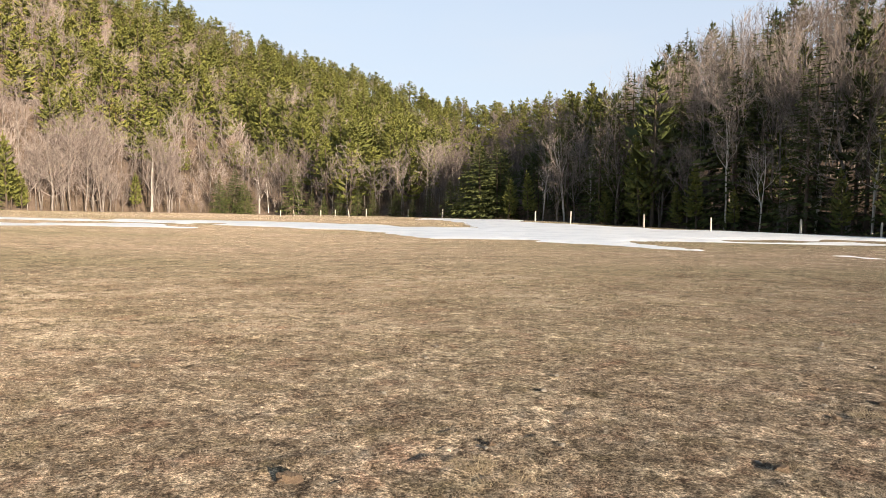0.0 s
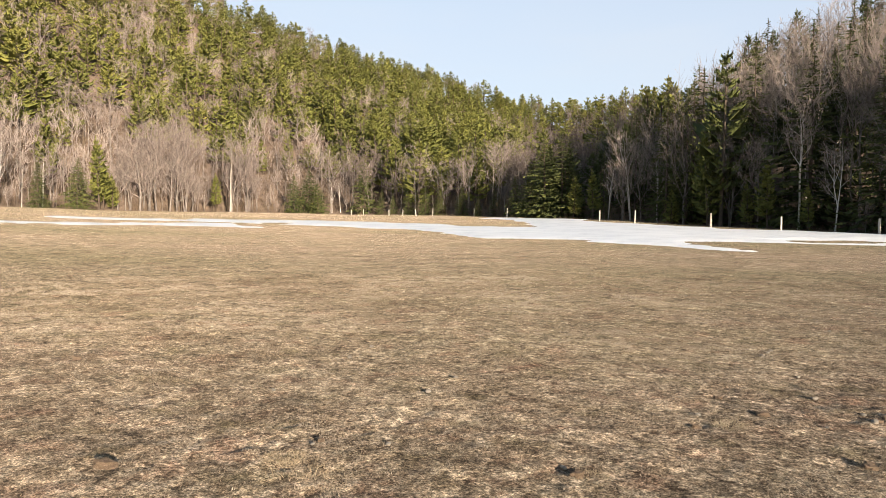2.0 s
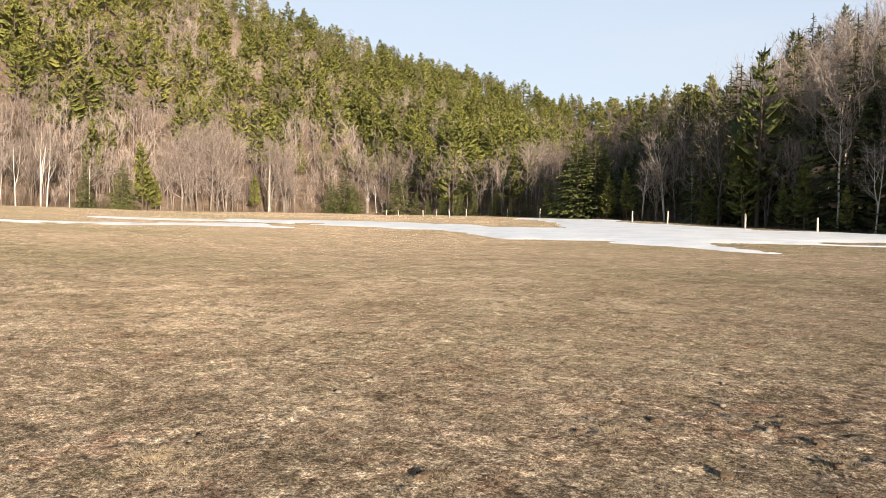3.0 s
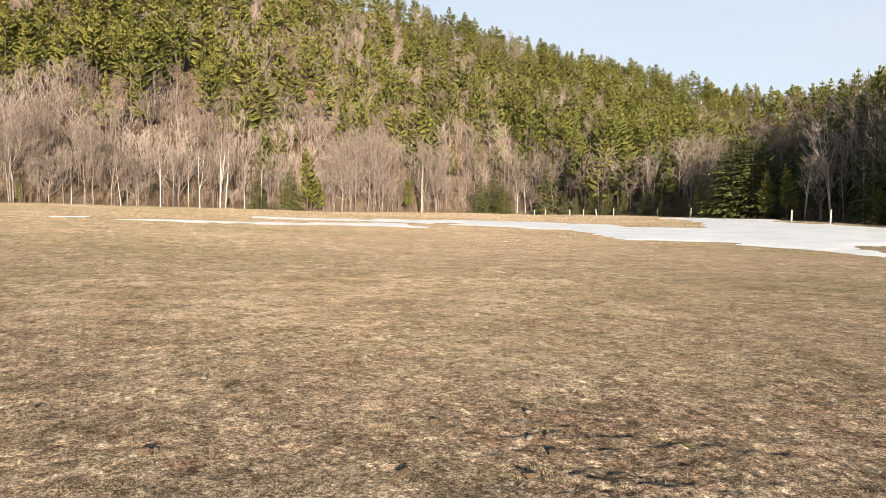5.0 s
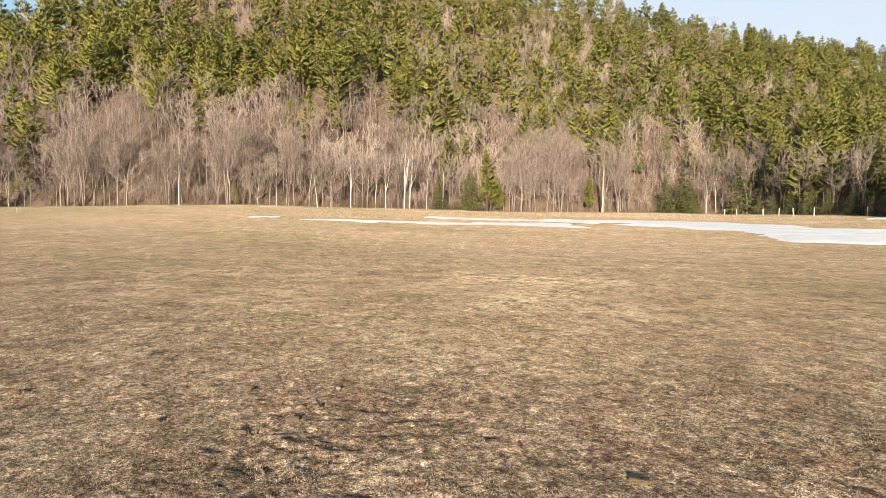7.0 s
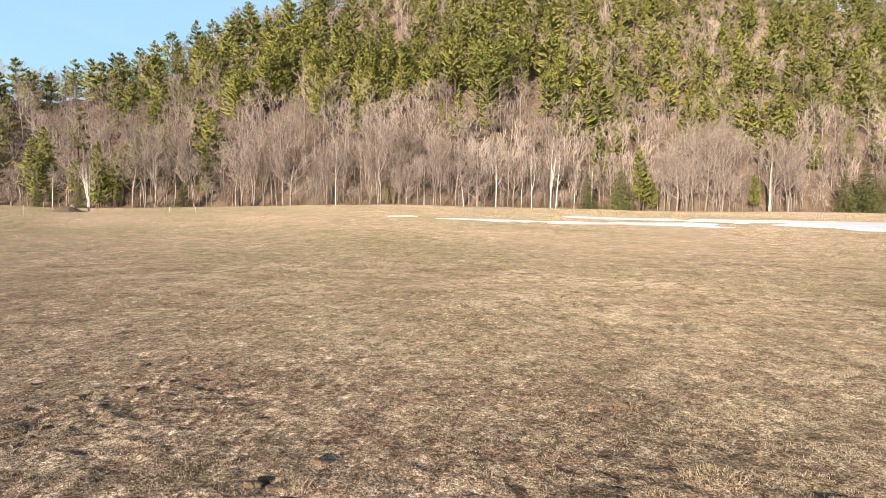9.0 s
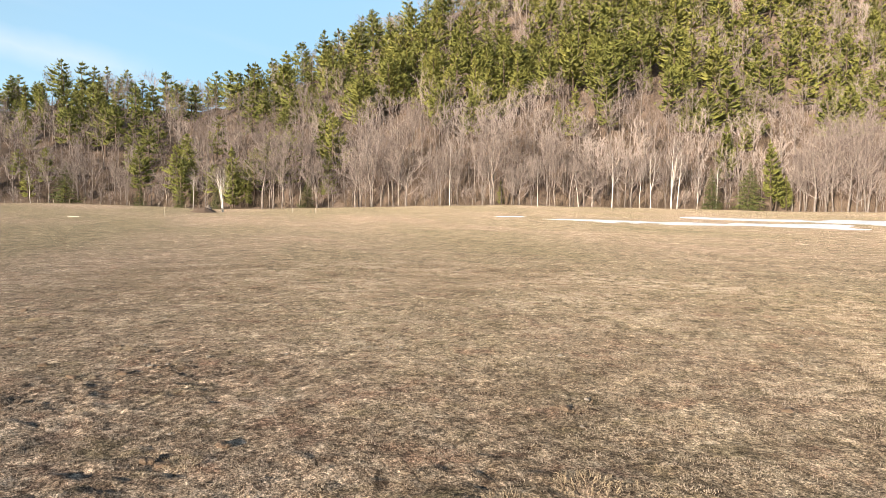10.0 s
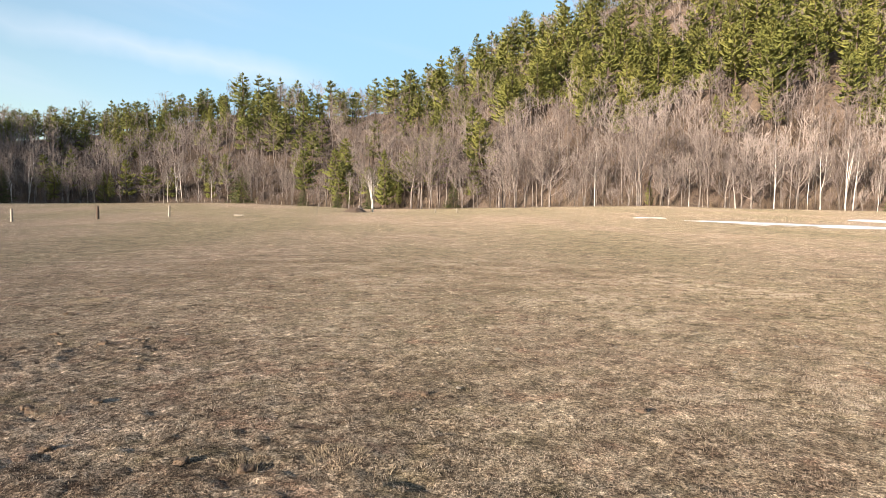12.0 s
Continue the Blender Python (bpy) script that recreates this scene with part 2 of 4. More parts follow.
        field = mix_col(n, l, 1.0, field, span.outputs["Result"], "MULTIPLY")
    # thin paler and darker streaks along the mower's ridges
    comb = n.new("ShaderNodeMapping")
    comb.vector_type = "TEXTURE"
    comb.inputs["Rotation"].default_value = (0, 0, radians(140))
    comb.inputs["Scale"].default_value = (6.0, 1.0, 1.0)
    l.new(pos, comb.inputs["Vector"])
    for size, lo, hi, dark_end, light_end in ((1.6, 0.38, 0.62, 0.88, 1.1), (7.0, 0.36, 0.64, 0.8, 1.22)):
        grain = noise_node(n, l, comb.outputs["Vector"], size, 5, 0.65)
        span = n.new("ShaderNodeMapRange")
        for key, value in (("From Min", lo), ("From Max", hi), ("To Min", dark_end), ("To Max", light_end)):
            span.inputs[key].default_value = value
        l.new(grain.outputs["Fac"], span.inputs["Value"])
        field = mix_col(n, l, 1.0, field, span.outputs["Result"], "MULTIPLY")
    # the sward darkens by up to 15 % in drifts away from (2, 23)
    outer_tone = n.new("ShaderNodeAttribute")
    outer_tone.attribute_name = "outer_tone"
    field = mix_col(n, l, outer_tone.outputs["Fac"], field, mix_col(n, l, 1.0, field, (0.85, 0.85, 0.84), "MULTIPLY"))
    field = mix_col(n, l, 1.0, field, (1.03, 1.035, 1.035), "MULTIPLY")
    col = mix_col(n, l, at.outputs["Fac"], field, lit.outputs["Color"])
    l.new(col, b.inputs["Base Color"])
    b.inputs["Roughness"].default_value = 0.95
    b.inputs["Specular IOR Level"].default_value = 0.1
    b.inputs["Diffuse Roughness"].default_value = 1.0
    hgt = math_node(n, l, "ADD", math_node(n, l, "MULTIPLY", near.outputs["Fac"], 0.3), math_node(n, l, "MULTIPLY", mat.outputs["Fac"], 0.5))
    hgt = math_node(n, l, "ADD", hgt, math_node(n, l, "MULTIPLY", fine.outputs["Fac"], 0.3))
    bump_to(n, l, b, hgt, 1.0, 0.11)
    return m


def snow_material():
    m, n, l, b = tree_of("old_snow")
    geo = n.new("ShaderNodeNewGeometry")
    big = noise_node(n, l, geo.outputs["Position"], 0.25, 5)
    small = noise_node(n, l, geo.outputs["Position"], 4.0, 5)
    r = ramp_node(n, [(0.3, (0.66, 0.67, 0.69)), (0.5, (0.84, 0.845, 0.855)), (0.7, (0.9, 0.9, 0.905))])
    l.new(math_node(n, l, "ADD", math_node(n, l, "MULTIPLY", big.outputs["Fac"], 0.7), math_node(n, l, "MULTIPLY", small.outputs["Fac"], 0.3)), r.inputs["Fac"])
    l.new(r.outputs["Color"], b.inputs["Base Color"])
    b.inputs["Roughness"].default_value = 0.55
    bump_to(n, l, b, math_node(n, l, "ADD", math_node(n, l, "MULTIPLY", big.outputs["Fac"], 4.0), small.outputs["Fac"]), 0.7, 0.1)
    return m


M_GROUND = ground_material()
M_SNOW = snow_material()


# ---------------------------------------------------------------- mesh tools


def mesh_np(name, v, t, mats, mi=None, tint=None, smooth=False, extra=None, normals=None):
    """A triangle mesh from arrays."""
    me = bpy.data.meshes.new(name)
    v, t = np.asarray(v, np.float32), np.asarray(t, np.int32)
    me.vertices.add(len(v))
    me.vertices.foreach_set("co", v.ravel())
    me.loops.add(t.size)
    me.loops.foreach_set("vertex_index", t.ravel())
    me.polygons.add(len(t))
    me.polygons.foreach_set("loop_start", np.arange(0, t.size, t.shape[1], dtype=np.int32))
    for m in mats:
        me.materials.append(m)
    if mi is not None:
        me.polygons.foreach_set("material_index", np.asarray(mi, np.int32))
    if smooth:
        me.polygons.foreach_set("use_smooth", np.ones(len(t), bool))
    me.update(calc_edges=True)
    for key, values in (("tint", tint), *((extra or {}).items())):
        if values is not None:
            a = me.attributes.new(key, "FLOAT", "POINT")
            a.data.foreach_set("value", np.asarray(values, np.float32))
    if normals is not None:
        me.polygons.foreach_set("use_smooth", np.ones(len(t), bool))
        me.normals_split_custom_set_from_vertices(np.asarray(normals, np.float32))
    return me


def vertex_normals(v, t):
    f = np.cross(v[t[:, 1]] - v[t[:, 0]], v[t[:, 2]] - v[t[:, 0]])
    n = np.zeros_like(v)
    for k in range(3):
        np.add.at(n, t[:, k], f)
    return n / (np.linalg.norm(n, axis=1, keepdims=True) + 1e-9)


def crown_normals(v, t, outs, own=0.35):
    """Normals of a crown's tufts, leaning out from the middle of their bough, so that each bough rounds off in the light."""
    f = np.cross(v[t[:, 1]] - v[t[:, 0]], v[t[:, 2]] - v[t[:, 0]])
    f /= np.linalg.norm(f, axis=1, keepdims=True) + 1e-9
    out = outs / (np.linalg.norm(outs, axis=1, keepdims=True) + 1e-9)
    flip = (f * out).sum(1) < 0
    t = t.copy()
    t[flip] = t[flip][:, ::-1]
    f[flip] *= -1
    n = own * f + (1 - own) * out
    n /= np.linalg.norm(n, axis=1, keepdims=True) + 1e-9
    vn = np.zeros_like(v)
    for k in range(3):
        vn[t[:, k]] = n
    return t, vn


class Soup:
    """Vertices, triangles and tints gathered for one mesh."""

    def __init__(self):
        self.v, self.t, self.c, self.n = [], [], [], 0

    def add(self, v, t, tint):
        v = np.asarray(v, float)
        self.v.append(v)
        self.t.append(np.asarray(t, int) + self.n)
        self.c.append(np.full(len(v), tint) if np.isscalar(tint) else np.asarray(tint))
        self.n += len(v)

    def tube(self, a, b, ra, rb, sides=5, tint=0.5):
        a, b = np.asarray(a, float), np.asarray(b, float)
        d = (b - a) / (np.linalg.norm(b - a) + 1e-9)
        u = np.cross(d, (0, 0, 1.0) if abs(d[2]) < 0.9 else (1.0, 0, 0))
        u /= np.linalg.norm(u)
        w = np.cross(d, u)
        ang = np.arange(sides) * 2 * np.pi / sides
        ring = np.cos(ang)[:, None] * u + np.sin(ang)[:, None] * w
        k = np.arange(sides)
        k2 = (k + 1) % sides
        self.add(np.r_[a + ra * ring, b + rb * ring], np.r_[np.c_[k, k2, k2 + sides], np.c_[k, k2 + sides, k + sides]], tint)

    def stem(self, pts, radii, sides=5, tint=0.5):
        """One connected, tapering stem through the points."""
        ang = np.arange(sides) * 2 * np.pi / sides
        d = np.asarray(pts[-1], float) - np.asarray(pts[0], float)
        d /= np.linalg.norm(d) + 1e-9
        u = np.cross(d, (0, 0, 1.0) if abs(d[2]) < 0.9 else (1.0, 0, 0))
        u /= np.linalg.norm(u)
        ring = np.cos(ang)[:, None] * u + np.sin(ang)[:, None] * np.cross(d, u)
        v = np.concatenate([np.asarray(p, float) + r * ring for p, r in zip(pts, radii)])
        k = np.arange(sides)
        k2 = (k + 1) % sides
        t = [np.r_[np.c_[k, k2, k2 + sides], np.c_[k, k2 + sides, k + sides]] + m * sides for m in range(len(pts) - 1)]
        self.add(v, np.concatenate(t), tint)

    def spike(self, a, b, w, tint, rng):
        a, b = np.asarray(a, float), np.asarray(b, float)
        s = np.cross(b - a, rng.normal(size=3))
        s *= w / 2 / (np.linalg.norm(s) + 1e-9)
        self.add([a - s, a + s, b], [(0, 1, 2)], tint)

    def spray(self, a, b, w, droop, tint, rng):
        """A flat spray of needles along a branch, folded along its middle."""
        a, b = np.asarray(a, float), np.asarray(b, float)
        d = b - a
        side = np.cross(d, (0, 0, 1.0))
        side *= w / (np.linalg.norm(side) + 1e-9)
        low = np.array([0, 0, -droop])
        m = a + d * rng.uniform(0.45, 0.7)
        self.add([a, m + side * rng.uniform(0.7, 1.2) + low, b, m - side * rng.uniform(0.7, 1.2) + low],
                 [(0, 1, 2), (0, 2, 3)], tint)

    def arrays(self):
        return np.concatenate(self.v), np.concatenate(self.t), np.concatenate(self.c)


def merged(templates, picks, places, turns, scales, tints):
    """Many template trees as one triangle mesh: v, t, tint, normals."""
    vs, ts, cs, ns, n = [], [], [], [], 0
    for k, p, a, s, c in zip(picks, places, turns, scales, tints):
        v, t, tc, vn = templates[k]
        turn = np.array([[math.cos(a), math.sin(a), 0], [-math.sin(a), math.cos(a), 0], [0, 0, 1]])
        vs.append((v @ turn) * (s[0], s[0], s[1]) + p)
        ts.append(t + n), cs.append(np.clip(tc * 0.4 + c * 0.6, 0, 1)), ns.append(vn @ turn)
        n += len(v)
    return np.concatenate(vs), np.concatenate(ts), np.concatenate(cs), np.concatenate(ns)


def with_normals(arrays, outs=None):
    v, t, c = arrays
    if outs is not None:
        t, vn = crown_normals(v, t, np.array(outs))
        return v, t, c, vn
    return v, t, c, vertex_normals(v, t)


def lattice(ix, iy, seed):
    h = (ix * 374761393 + iy * 668265263 + seed * 982451653) & 0x7FFFFFFF
    h = ((h ^ (h >> 13)) * 1274126177) & 0x7FFFFFFF
    return ((h ^ (h >> 16)) & 0xFFFF) / 65535.0


def vnoise(x, y, seed=0):
    """Smooth noise from 0 to 1 over arrays."""
    x, y = np.asarray(x, float), np.asarray(y, float)
    ix, iy = np.floor(x).astype(np.int64), np.floor(y).astype(np.int64)
    fx, fy = x - ix, y - iy
    fx, fy = fx * fx * (3 - 2 * fx), fy * fy * (3 - 2 * fy)
    a, b = lattice(ix, iy, seed), lattice(ix + 1, iy, seed)
    c, d = lattice(ix, iy + 1, seed), lattice(ix + 1, iy + 1, seed)
    return (a + (b - a) * fx) * (1 - fy) + (c + (d - c) * fx) * fy


def fbm(x, y, seed=0, octaves=4):
    total, amp, norm = 0, 1.0, 0
    for k in range(octaves):
        total, norm = total + amp * vnoise(x * 2**k, y * 2**k, seed + k), norm + amp
        amp *= 0.5
    return total / norm


# ---------------------------------------------------------------- the lie of the land
# Seen from the middle of the pasture: azimuth (clockwise from +y), distance and height of the
# wood's edge, then distance and height of the crest behind it, and how the slope is bowed.
CX, CY = 10.0, 12.0
# rows -176 to -125 and 38 to 78 lie unseen, shaped to shade visible woods
LAND = (
    (-180, 420, 6, 900, 20, 1.5), (-176, 400, 6, 490, 95, 1.0), (-166, 360, 6, 470, 120, 1.0), (-152, 320, 6, 440, 95, 1.0), (-142, 285, 5, 450, 60, 1.0), (-135, 252, 5, 470, 42, 1.0), (-125, 264, 5, 450, 43, 1.0), (-112, 298, 5.0, 430, 40, 0.9),
    (-103, 295, 5.6, 400, 46, 0.9), (-96, 284, 6.0, 400, 60, 0.9), (-89, 262, 5.0, 400, 59, 0.9), (-85, 236, 3.8, 400, 59, 0.85),
    (-79, 222, 4.1, 375, 64, 0.85), (-72, 205, 4.6, 375, 92, 0.9), (-65, 192, 4.9, 395, 119, 0.9), (-58, 190, 5.2, 420, 140, 0.9),
    (-50, 198, 4.6, 460, 155, 0.9), (-43, 218, 4.2, 500, 165, 0.9), (-36, 242, 3.6, 540, 168, 0.9), (-29, 248, 3.5, 580, 166, 0.9),
    (-24, 248, 3.5, 620, 160, 0.9), (-19, 238, 3.0, 700, 162, 0.95), (-14, 212, 3.0, 720, 150, 1.0), (-9, 182, 2.7, 740, 138, 1.15),
    (-5, 160, 2.5, 700, 112, 1.4), (-1, 146, 2.3, 680, 98, 1.6), (4, 133, 2.1, 560, 80, 1.3), (8, 121, 1.6, 400, 60, 1.0),
    (13, 112, 1.2, 300, 54, 0.9), (18, 104, 0.9, 260, 54, 0.9), (24, 96, 0.7, 260, 60, 0.9), (31, 88, 0.5, 260, 62, 0.9),
    (38, 79, 0.5, 260, 60, 0.9), (45, 75, 0.6, 260, 50, 0.9), (58, 73, 0.6, 250, 40, 0.9), (78, 78, 0.8, 250, 30, 1.0),
    (96, 100, 1, 300, 20, 1.2), (112, 300, 4, 900, 24, 1.5), (180, 420, 6, 900, 20, 1.5))
LAND = np.array(LAND, float)


def land_rows(az):
    return [np.interp(az, LAND[:, 0], LAND[:, k]) for k in range(1, 6)]


def bearing(x, y):
    return np.degrees(np.arctan2(np.asarray(x) - CX, np.asarray(y) - CY))


def land(x, y):
    """Height of the ground, without its turf."""
    x, y = np.asarray(x, float), np.asarray(y, float)
    r, az = np.hypot(x - CX, y - CY), bearing(x, y)
    rt, zt, rc, zc, bow = land_rows(az)
    s = np.clip((r - 42) / (rt - 42), 0, 1)
    z = zt * s * s * (2 - s)
    u = np.clip((r - rt - 11) / (rc - rt - 11), 0, 1)
    z = z + (zc - zt) * u**bow
    z = z - np.clip(r - rc, 0, 400) * 0.08
    rough_amp = np.clip((r - rt - 12) / 80, 0, 1)
    z = z + rough_amp * (10 * (fbm(x / 70, y / 70, 5) - 0.5) + 4 * (fbm(x / 18, y / 18, 9) - 0.5))
    z = z + 0.35 * (fbm(x / 26, y / 26, 21, 3) - 0.5) * np.clip((r - 20) / 60, 0.25, 1)
    return z


def poached(x, y):
    """Where hooves have cut up the sward: 0 to 1."""
    return np.clip(np.exp(-(((x - 14.5) / 7.5) ** 2 + ((y - 12.5) / 6.5) ** 2)) * 0.64 + 0.9 * (fbm(x / 2.4, y / 2.4, 191, 4) - 0.47), 0, 1)


def pits(x, y):
    """Small hoof pits and gaps in the sward that bare the dark soil: 0 to 1."""
    wx, wy = x + 0.2 * vnoise(x / 0.5, y / 0.5, 35), y + 0.2 * vnoise(x / 0.5, y / 0.5, 36)
    rate = 0.82 - 0.10 * poached(x, y) - 0.10 * (fbm(x / 1.7, y / 1.7, 66, 2) - 0.5)
    return np.clip((vnoise(wx / 0.17, wy / 0.17, 63) - rate) * 9, 0, 1)


# single deeper hollows: x, y, half length, depth
HOLLOWS = ((17.25, 17.1, 0.3, 0.09), (16.95, 15.35, 0.14, 0.06), (13.5, 12.05, 0.2, 0.07), (14.05, 12.15, 0.18, 0.07), (15.7, 12.9, 0.2, 0.07), (14.0, 17.9, 0.14, 0.06), (7.2, 10.3, 0.16, 0.06), (8.55, 10.9, 0.16, 0.06),
           (-1.45, 8.85, 0.14, 0.06), (3.7, 9.5, 0.16, 0.05), (15.6, 17.8, 0.16, 0.06), (0.6, 9.05, 0.14, 0.06), (5.6, 11.5, 0.2, 0.06), (9.95, 13.1, 0.35, 0.05), (11.1, 13.0, 0.2, 0.06), (-5.1, 11.1, 0.3, 0.05))


def turf(x, y):
    """Tussocks, hollows, hoof marks and frost heaves of the grazed grass."""
    x, y = np.asarray(x, float), np.asarray(y, float)
    wx, wy = x + 0.5 * vnoise(x / 1.1, y / 1.1, 33), y + 0.5 * vnoise(x / 1.1, y / 1.1, 34)
    a = fbm(wx / 1.9, wy / 1.9, 31, 3) - 0.5
    b = 0.5 - np.abs(fbm(wx / 0.62, wy / 0.62, 41, 3) - 0.5) * 2
    c = fbm(x / 0.21, y / 0.21, 45, 2) - 0.5
    trodden = poached(x, y)
    patch = np.clip((fbm(x / 5.5, y / 5.5, 51, 3) - 0.40) * 3.0, 0.15, 1.0) + 0.75 * trodden
    dips = np.clip(vnoise(wx / 0.38, wy / 0.38, 61) - 0.76, 0, 1) * np.clip(fbm(x / 2.1, y / 2.1, 62, 2) - 0.36, 0, 1)
    d = vnoise(x / 0.13, y / 0.13, 47) - 0.5
    lumps = np.clip(fbm(wx / 0.34, wy / 0.3, 57, 2) - 0.42, 0, 1) * 2.4
    for hx, hy, half, deep in HOLLOWS:
        dips = dips + deep / 0.14 * np.exp(-(((x - hx) * 0.83 + (y - hy) * 0.56) / half) ** 2 - (((y - hy) * 0.83 - (x - hx) * 0.56) / (0.5 * half)) ** 2)
    # long low ridges left by the mower, running north-west
    along, across = -0.77 * x + 0.64 * y, 0.64 * x + 0.77 * y
    e = fbm(along / 4.5, (across + 0.5 * vnoise(along / 3, across / 3, 37)) / 0.85, 55, 3) - 0.5
    combed = 0.35 + 0.65 * np.clip((9 - across + 0.25 * along) / 14, 0, 1)
    return 0.055 * e * combed + (0.05 * a + 0.015 * b + (0.03 * c + 0.034 * d) * (0.65 + 1.3 * trodden)) * patch + 0.045 * lumps * trodden - 0.11 * dips - 0.014 * pits(x, y)


def ground_z(x, y):
    r = np.hypot(np.asarray(x, float) - CX, np.asarray(y, float) - CY)
    return land(x, y) + turf(x, y) * np.clip(1.5 - r / 140, 0, 1)


def graded(lo, hi, step, below, above):
    """Coordinates closely set from lo to hi and ever wider beyond, by the given rates."""
    mid = np.arange(lo, hi, step)
    sides = []
    for rate in (below, above):
        d, out = 0.0, []
        while d < 3600:
            d += step + rate * min(d, 60) + 0.05 * max(0, min(d - 60, 300)) + 0.3 * max(0, d - 360)
            out.append(d)
        sides.append(np.array(out))
    return np.r_[lo - sides[0][::-1], mid, mid[-1] + sides[1]]


def build_ground():
    # one sheet, closely woven over the near pasture and wide-meshed elsewhere
    gx, gy = graded(-4.5, 18.5, 0.09, 0.03, 0.05), graded(6.0, 20.0, 0.09, 0.22, 0.03)
    x, y = [a.ravel() for a in np.meshgrid(gx, gy, indexing="ij")]
    z = ground_z(x, y)
    m = len(gy)
    i, j = np.meshgrid(np.arange(len(gx) - 1), np.arange(m - 1), indexing="ij")
    p = (i * m + j).ravel()
    t = np.c_[p, p + m, p + m + 1, p + 1]
    rt = np.interp(bearing(x, y), LAND[:, 0], LAND[:, 1])
    litter = np.clip((np.hypot(x - CX, y - CY) - rt + 5 + 10 * (fbm(x / 9, y / 9, 71) - 0.5)) / 6, 0, 1)
    ob = new("ground", mesh_np("ground", np.c_[x, y, z], t, [M_GROUND], smooth=True, extra={"litter": litter, "trodden": poached(x, y) * (np.hypot(x - CX, y - CY) < 60),
                         "outer_tone": np.clip((np.hypot(x - 2, y - 23) - 9) / 7 + 1.2 * (fbm(x / 7, y / 7, 75, 3) - 0.5), 0, 1)}))
    return tagged(ob, "grazed pasture of matted straw-brown winter grass rising into wooded hills", "field", kind="structure")


ground = build_ground()


# ---------------------------------------------------------------- tree patterns (1 unit high, stretched when planted)
def pine_pattern(seed, boughs=46, width=0.22, bare=0.14, tufts=16, size=1.0):
    """A white pine: a bare lower trunk and a broad, uneven crown of up-curved boughs in loose tiers, each a plume of needle tufts."""
    g = np.random.default_rng(seed)
    wood, leaf, outs = Soup(), Soup(), []
    lean = g.normal(0, 0.018, 2)
    top = np.array([lean[0], lean[1], 1.0])
    wood.stem([np.array([0, 0, -0.03]), top * 0.55, top * 0.94], [0.014, 0.008, 0.002], 5, 0.4)
    lop, waist, point = g.uniform(0, 2 * np.pi), g.uniform(0.2, 0.4), g.uniform(0.55, 0.85)
    tiers = max(6, boughs // 5)
    gaps = np.cumsum(g.uniform(0.6, 1.5, tiers + 1))
    gaps = (gaps - gaps[0]) / (gaps[-1] - gaps[0])
    for k in range(boughs):
        tier = int(k * tiers / boughs)
        f = gaps[tier] + g.uniform(0, 0.6) / tiers
        h = bare + (0.95 - bare) * f
        reach = width * (max(0.0, 1 - f) ** point * (0.62 + 0.38 * min(1, f / waist)) * g.uniform(0.66, 1.16) + 0.03)
        a = k * 2.4 + g.uniform(-0.4, 0.4)
        r = reach * (1 + 0.22 * math.cos(a - lop))
        root = top * h
        rise = g.uniform(-0.12, 0.1) + 0.55 * f
        side = np.array([-math.sin(a), math.cos(a), 0])
        shade = g.uniform(0.25, 0.7)
        # the dense inner mat of the bough
        heart = np.array([math.cos(a), math.sin(a), rise + 0.14]) * r
        leaf.spray(root + heart * 0.2, root + heart * 0.95, r * 0.17, r * 0.2, np.clip(shade, 0, 1), g)
        outs += [(math.cos(a), math.sin(a), 0.55)] * 2
        for q in range(tufts):
            u = 0.22 + 0.84 * ((q + g.random()) / tufts) ** 0.75
            way = np.array([math.cos(a), math.sin(a), rise + 0.22 * u])
            at = root + way * r * u + side * g.normal(0, 0.21) * r * (0.5 + 0.6 * u) + np.array([0, 0, g.normal(0.004, 0.009)])
            out = way * 0.7 + side * g.normal(0, 0.6) + np.array([0, 0, g.uniform(-0.1, 1.1)])
            out /= np.linalg.norm(out)
            outs.append((at - root - np.array([math.cos(a), math.sin(a), rise + 0.14]) * r * 0.5) * (1, 1, 2.5) + np.array([0, 0, 0.01]))
            ln = g.uniform(0.03, 0.055) * size * (1.05 - 0.25 * f)
            # tufts grow a little paler from the bough's root to its tip
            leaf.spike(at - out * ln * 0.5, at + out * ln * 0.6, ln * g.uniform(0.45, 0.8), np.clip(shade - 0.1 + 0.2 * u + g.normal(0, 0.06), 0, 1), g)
    for q in range(4):
        outs.append((*g.normal(0, 0.5, 2), 0.5))
        leaf.spike(top * (0.93 + 0.01 * q), top * (0.98 + 0.01 * q) + np.array([*g.normal(0, 0.008, 2), 0]), 0.014, 0.5, g)
    return with_normals(wood.arrays()), with_normals(leaf.arrays(), outs)


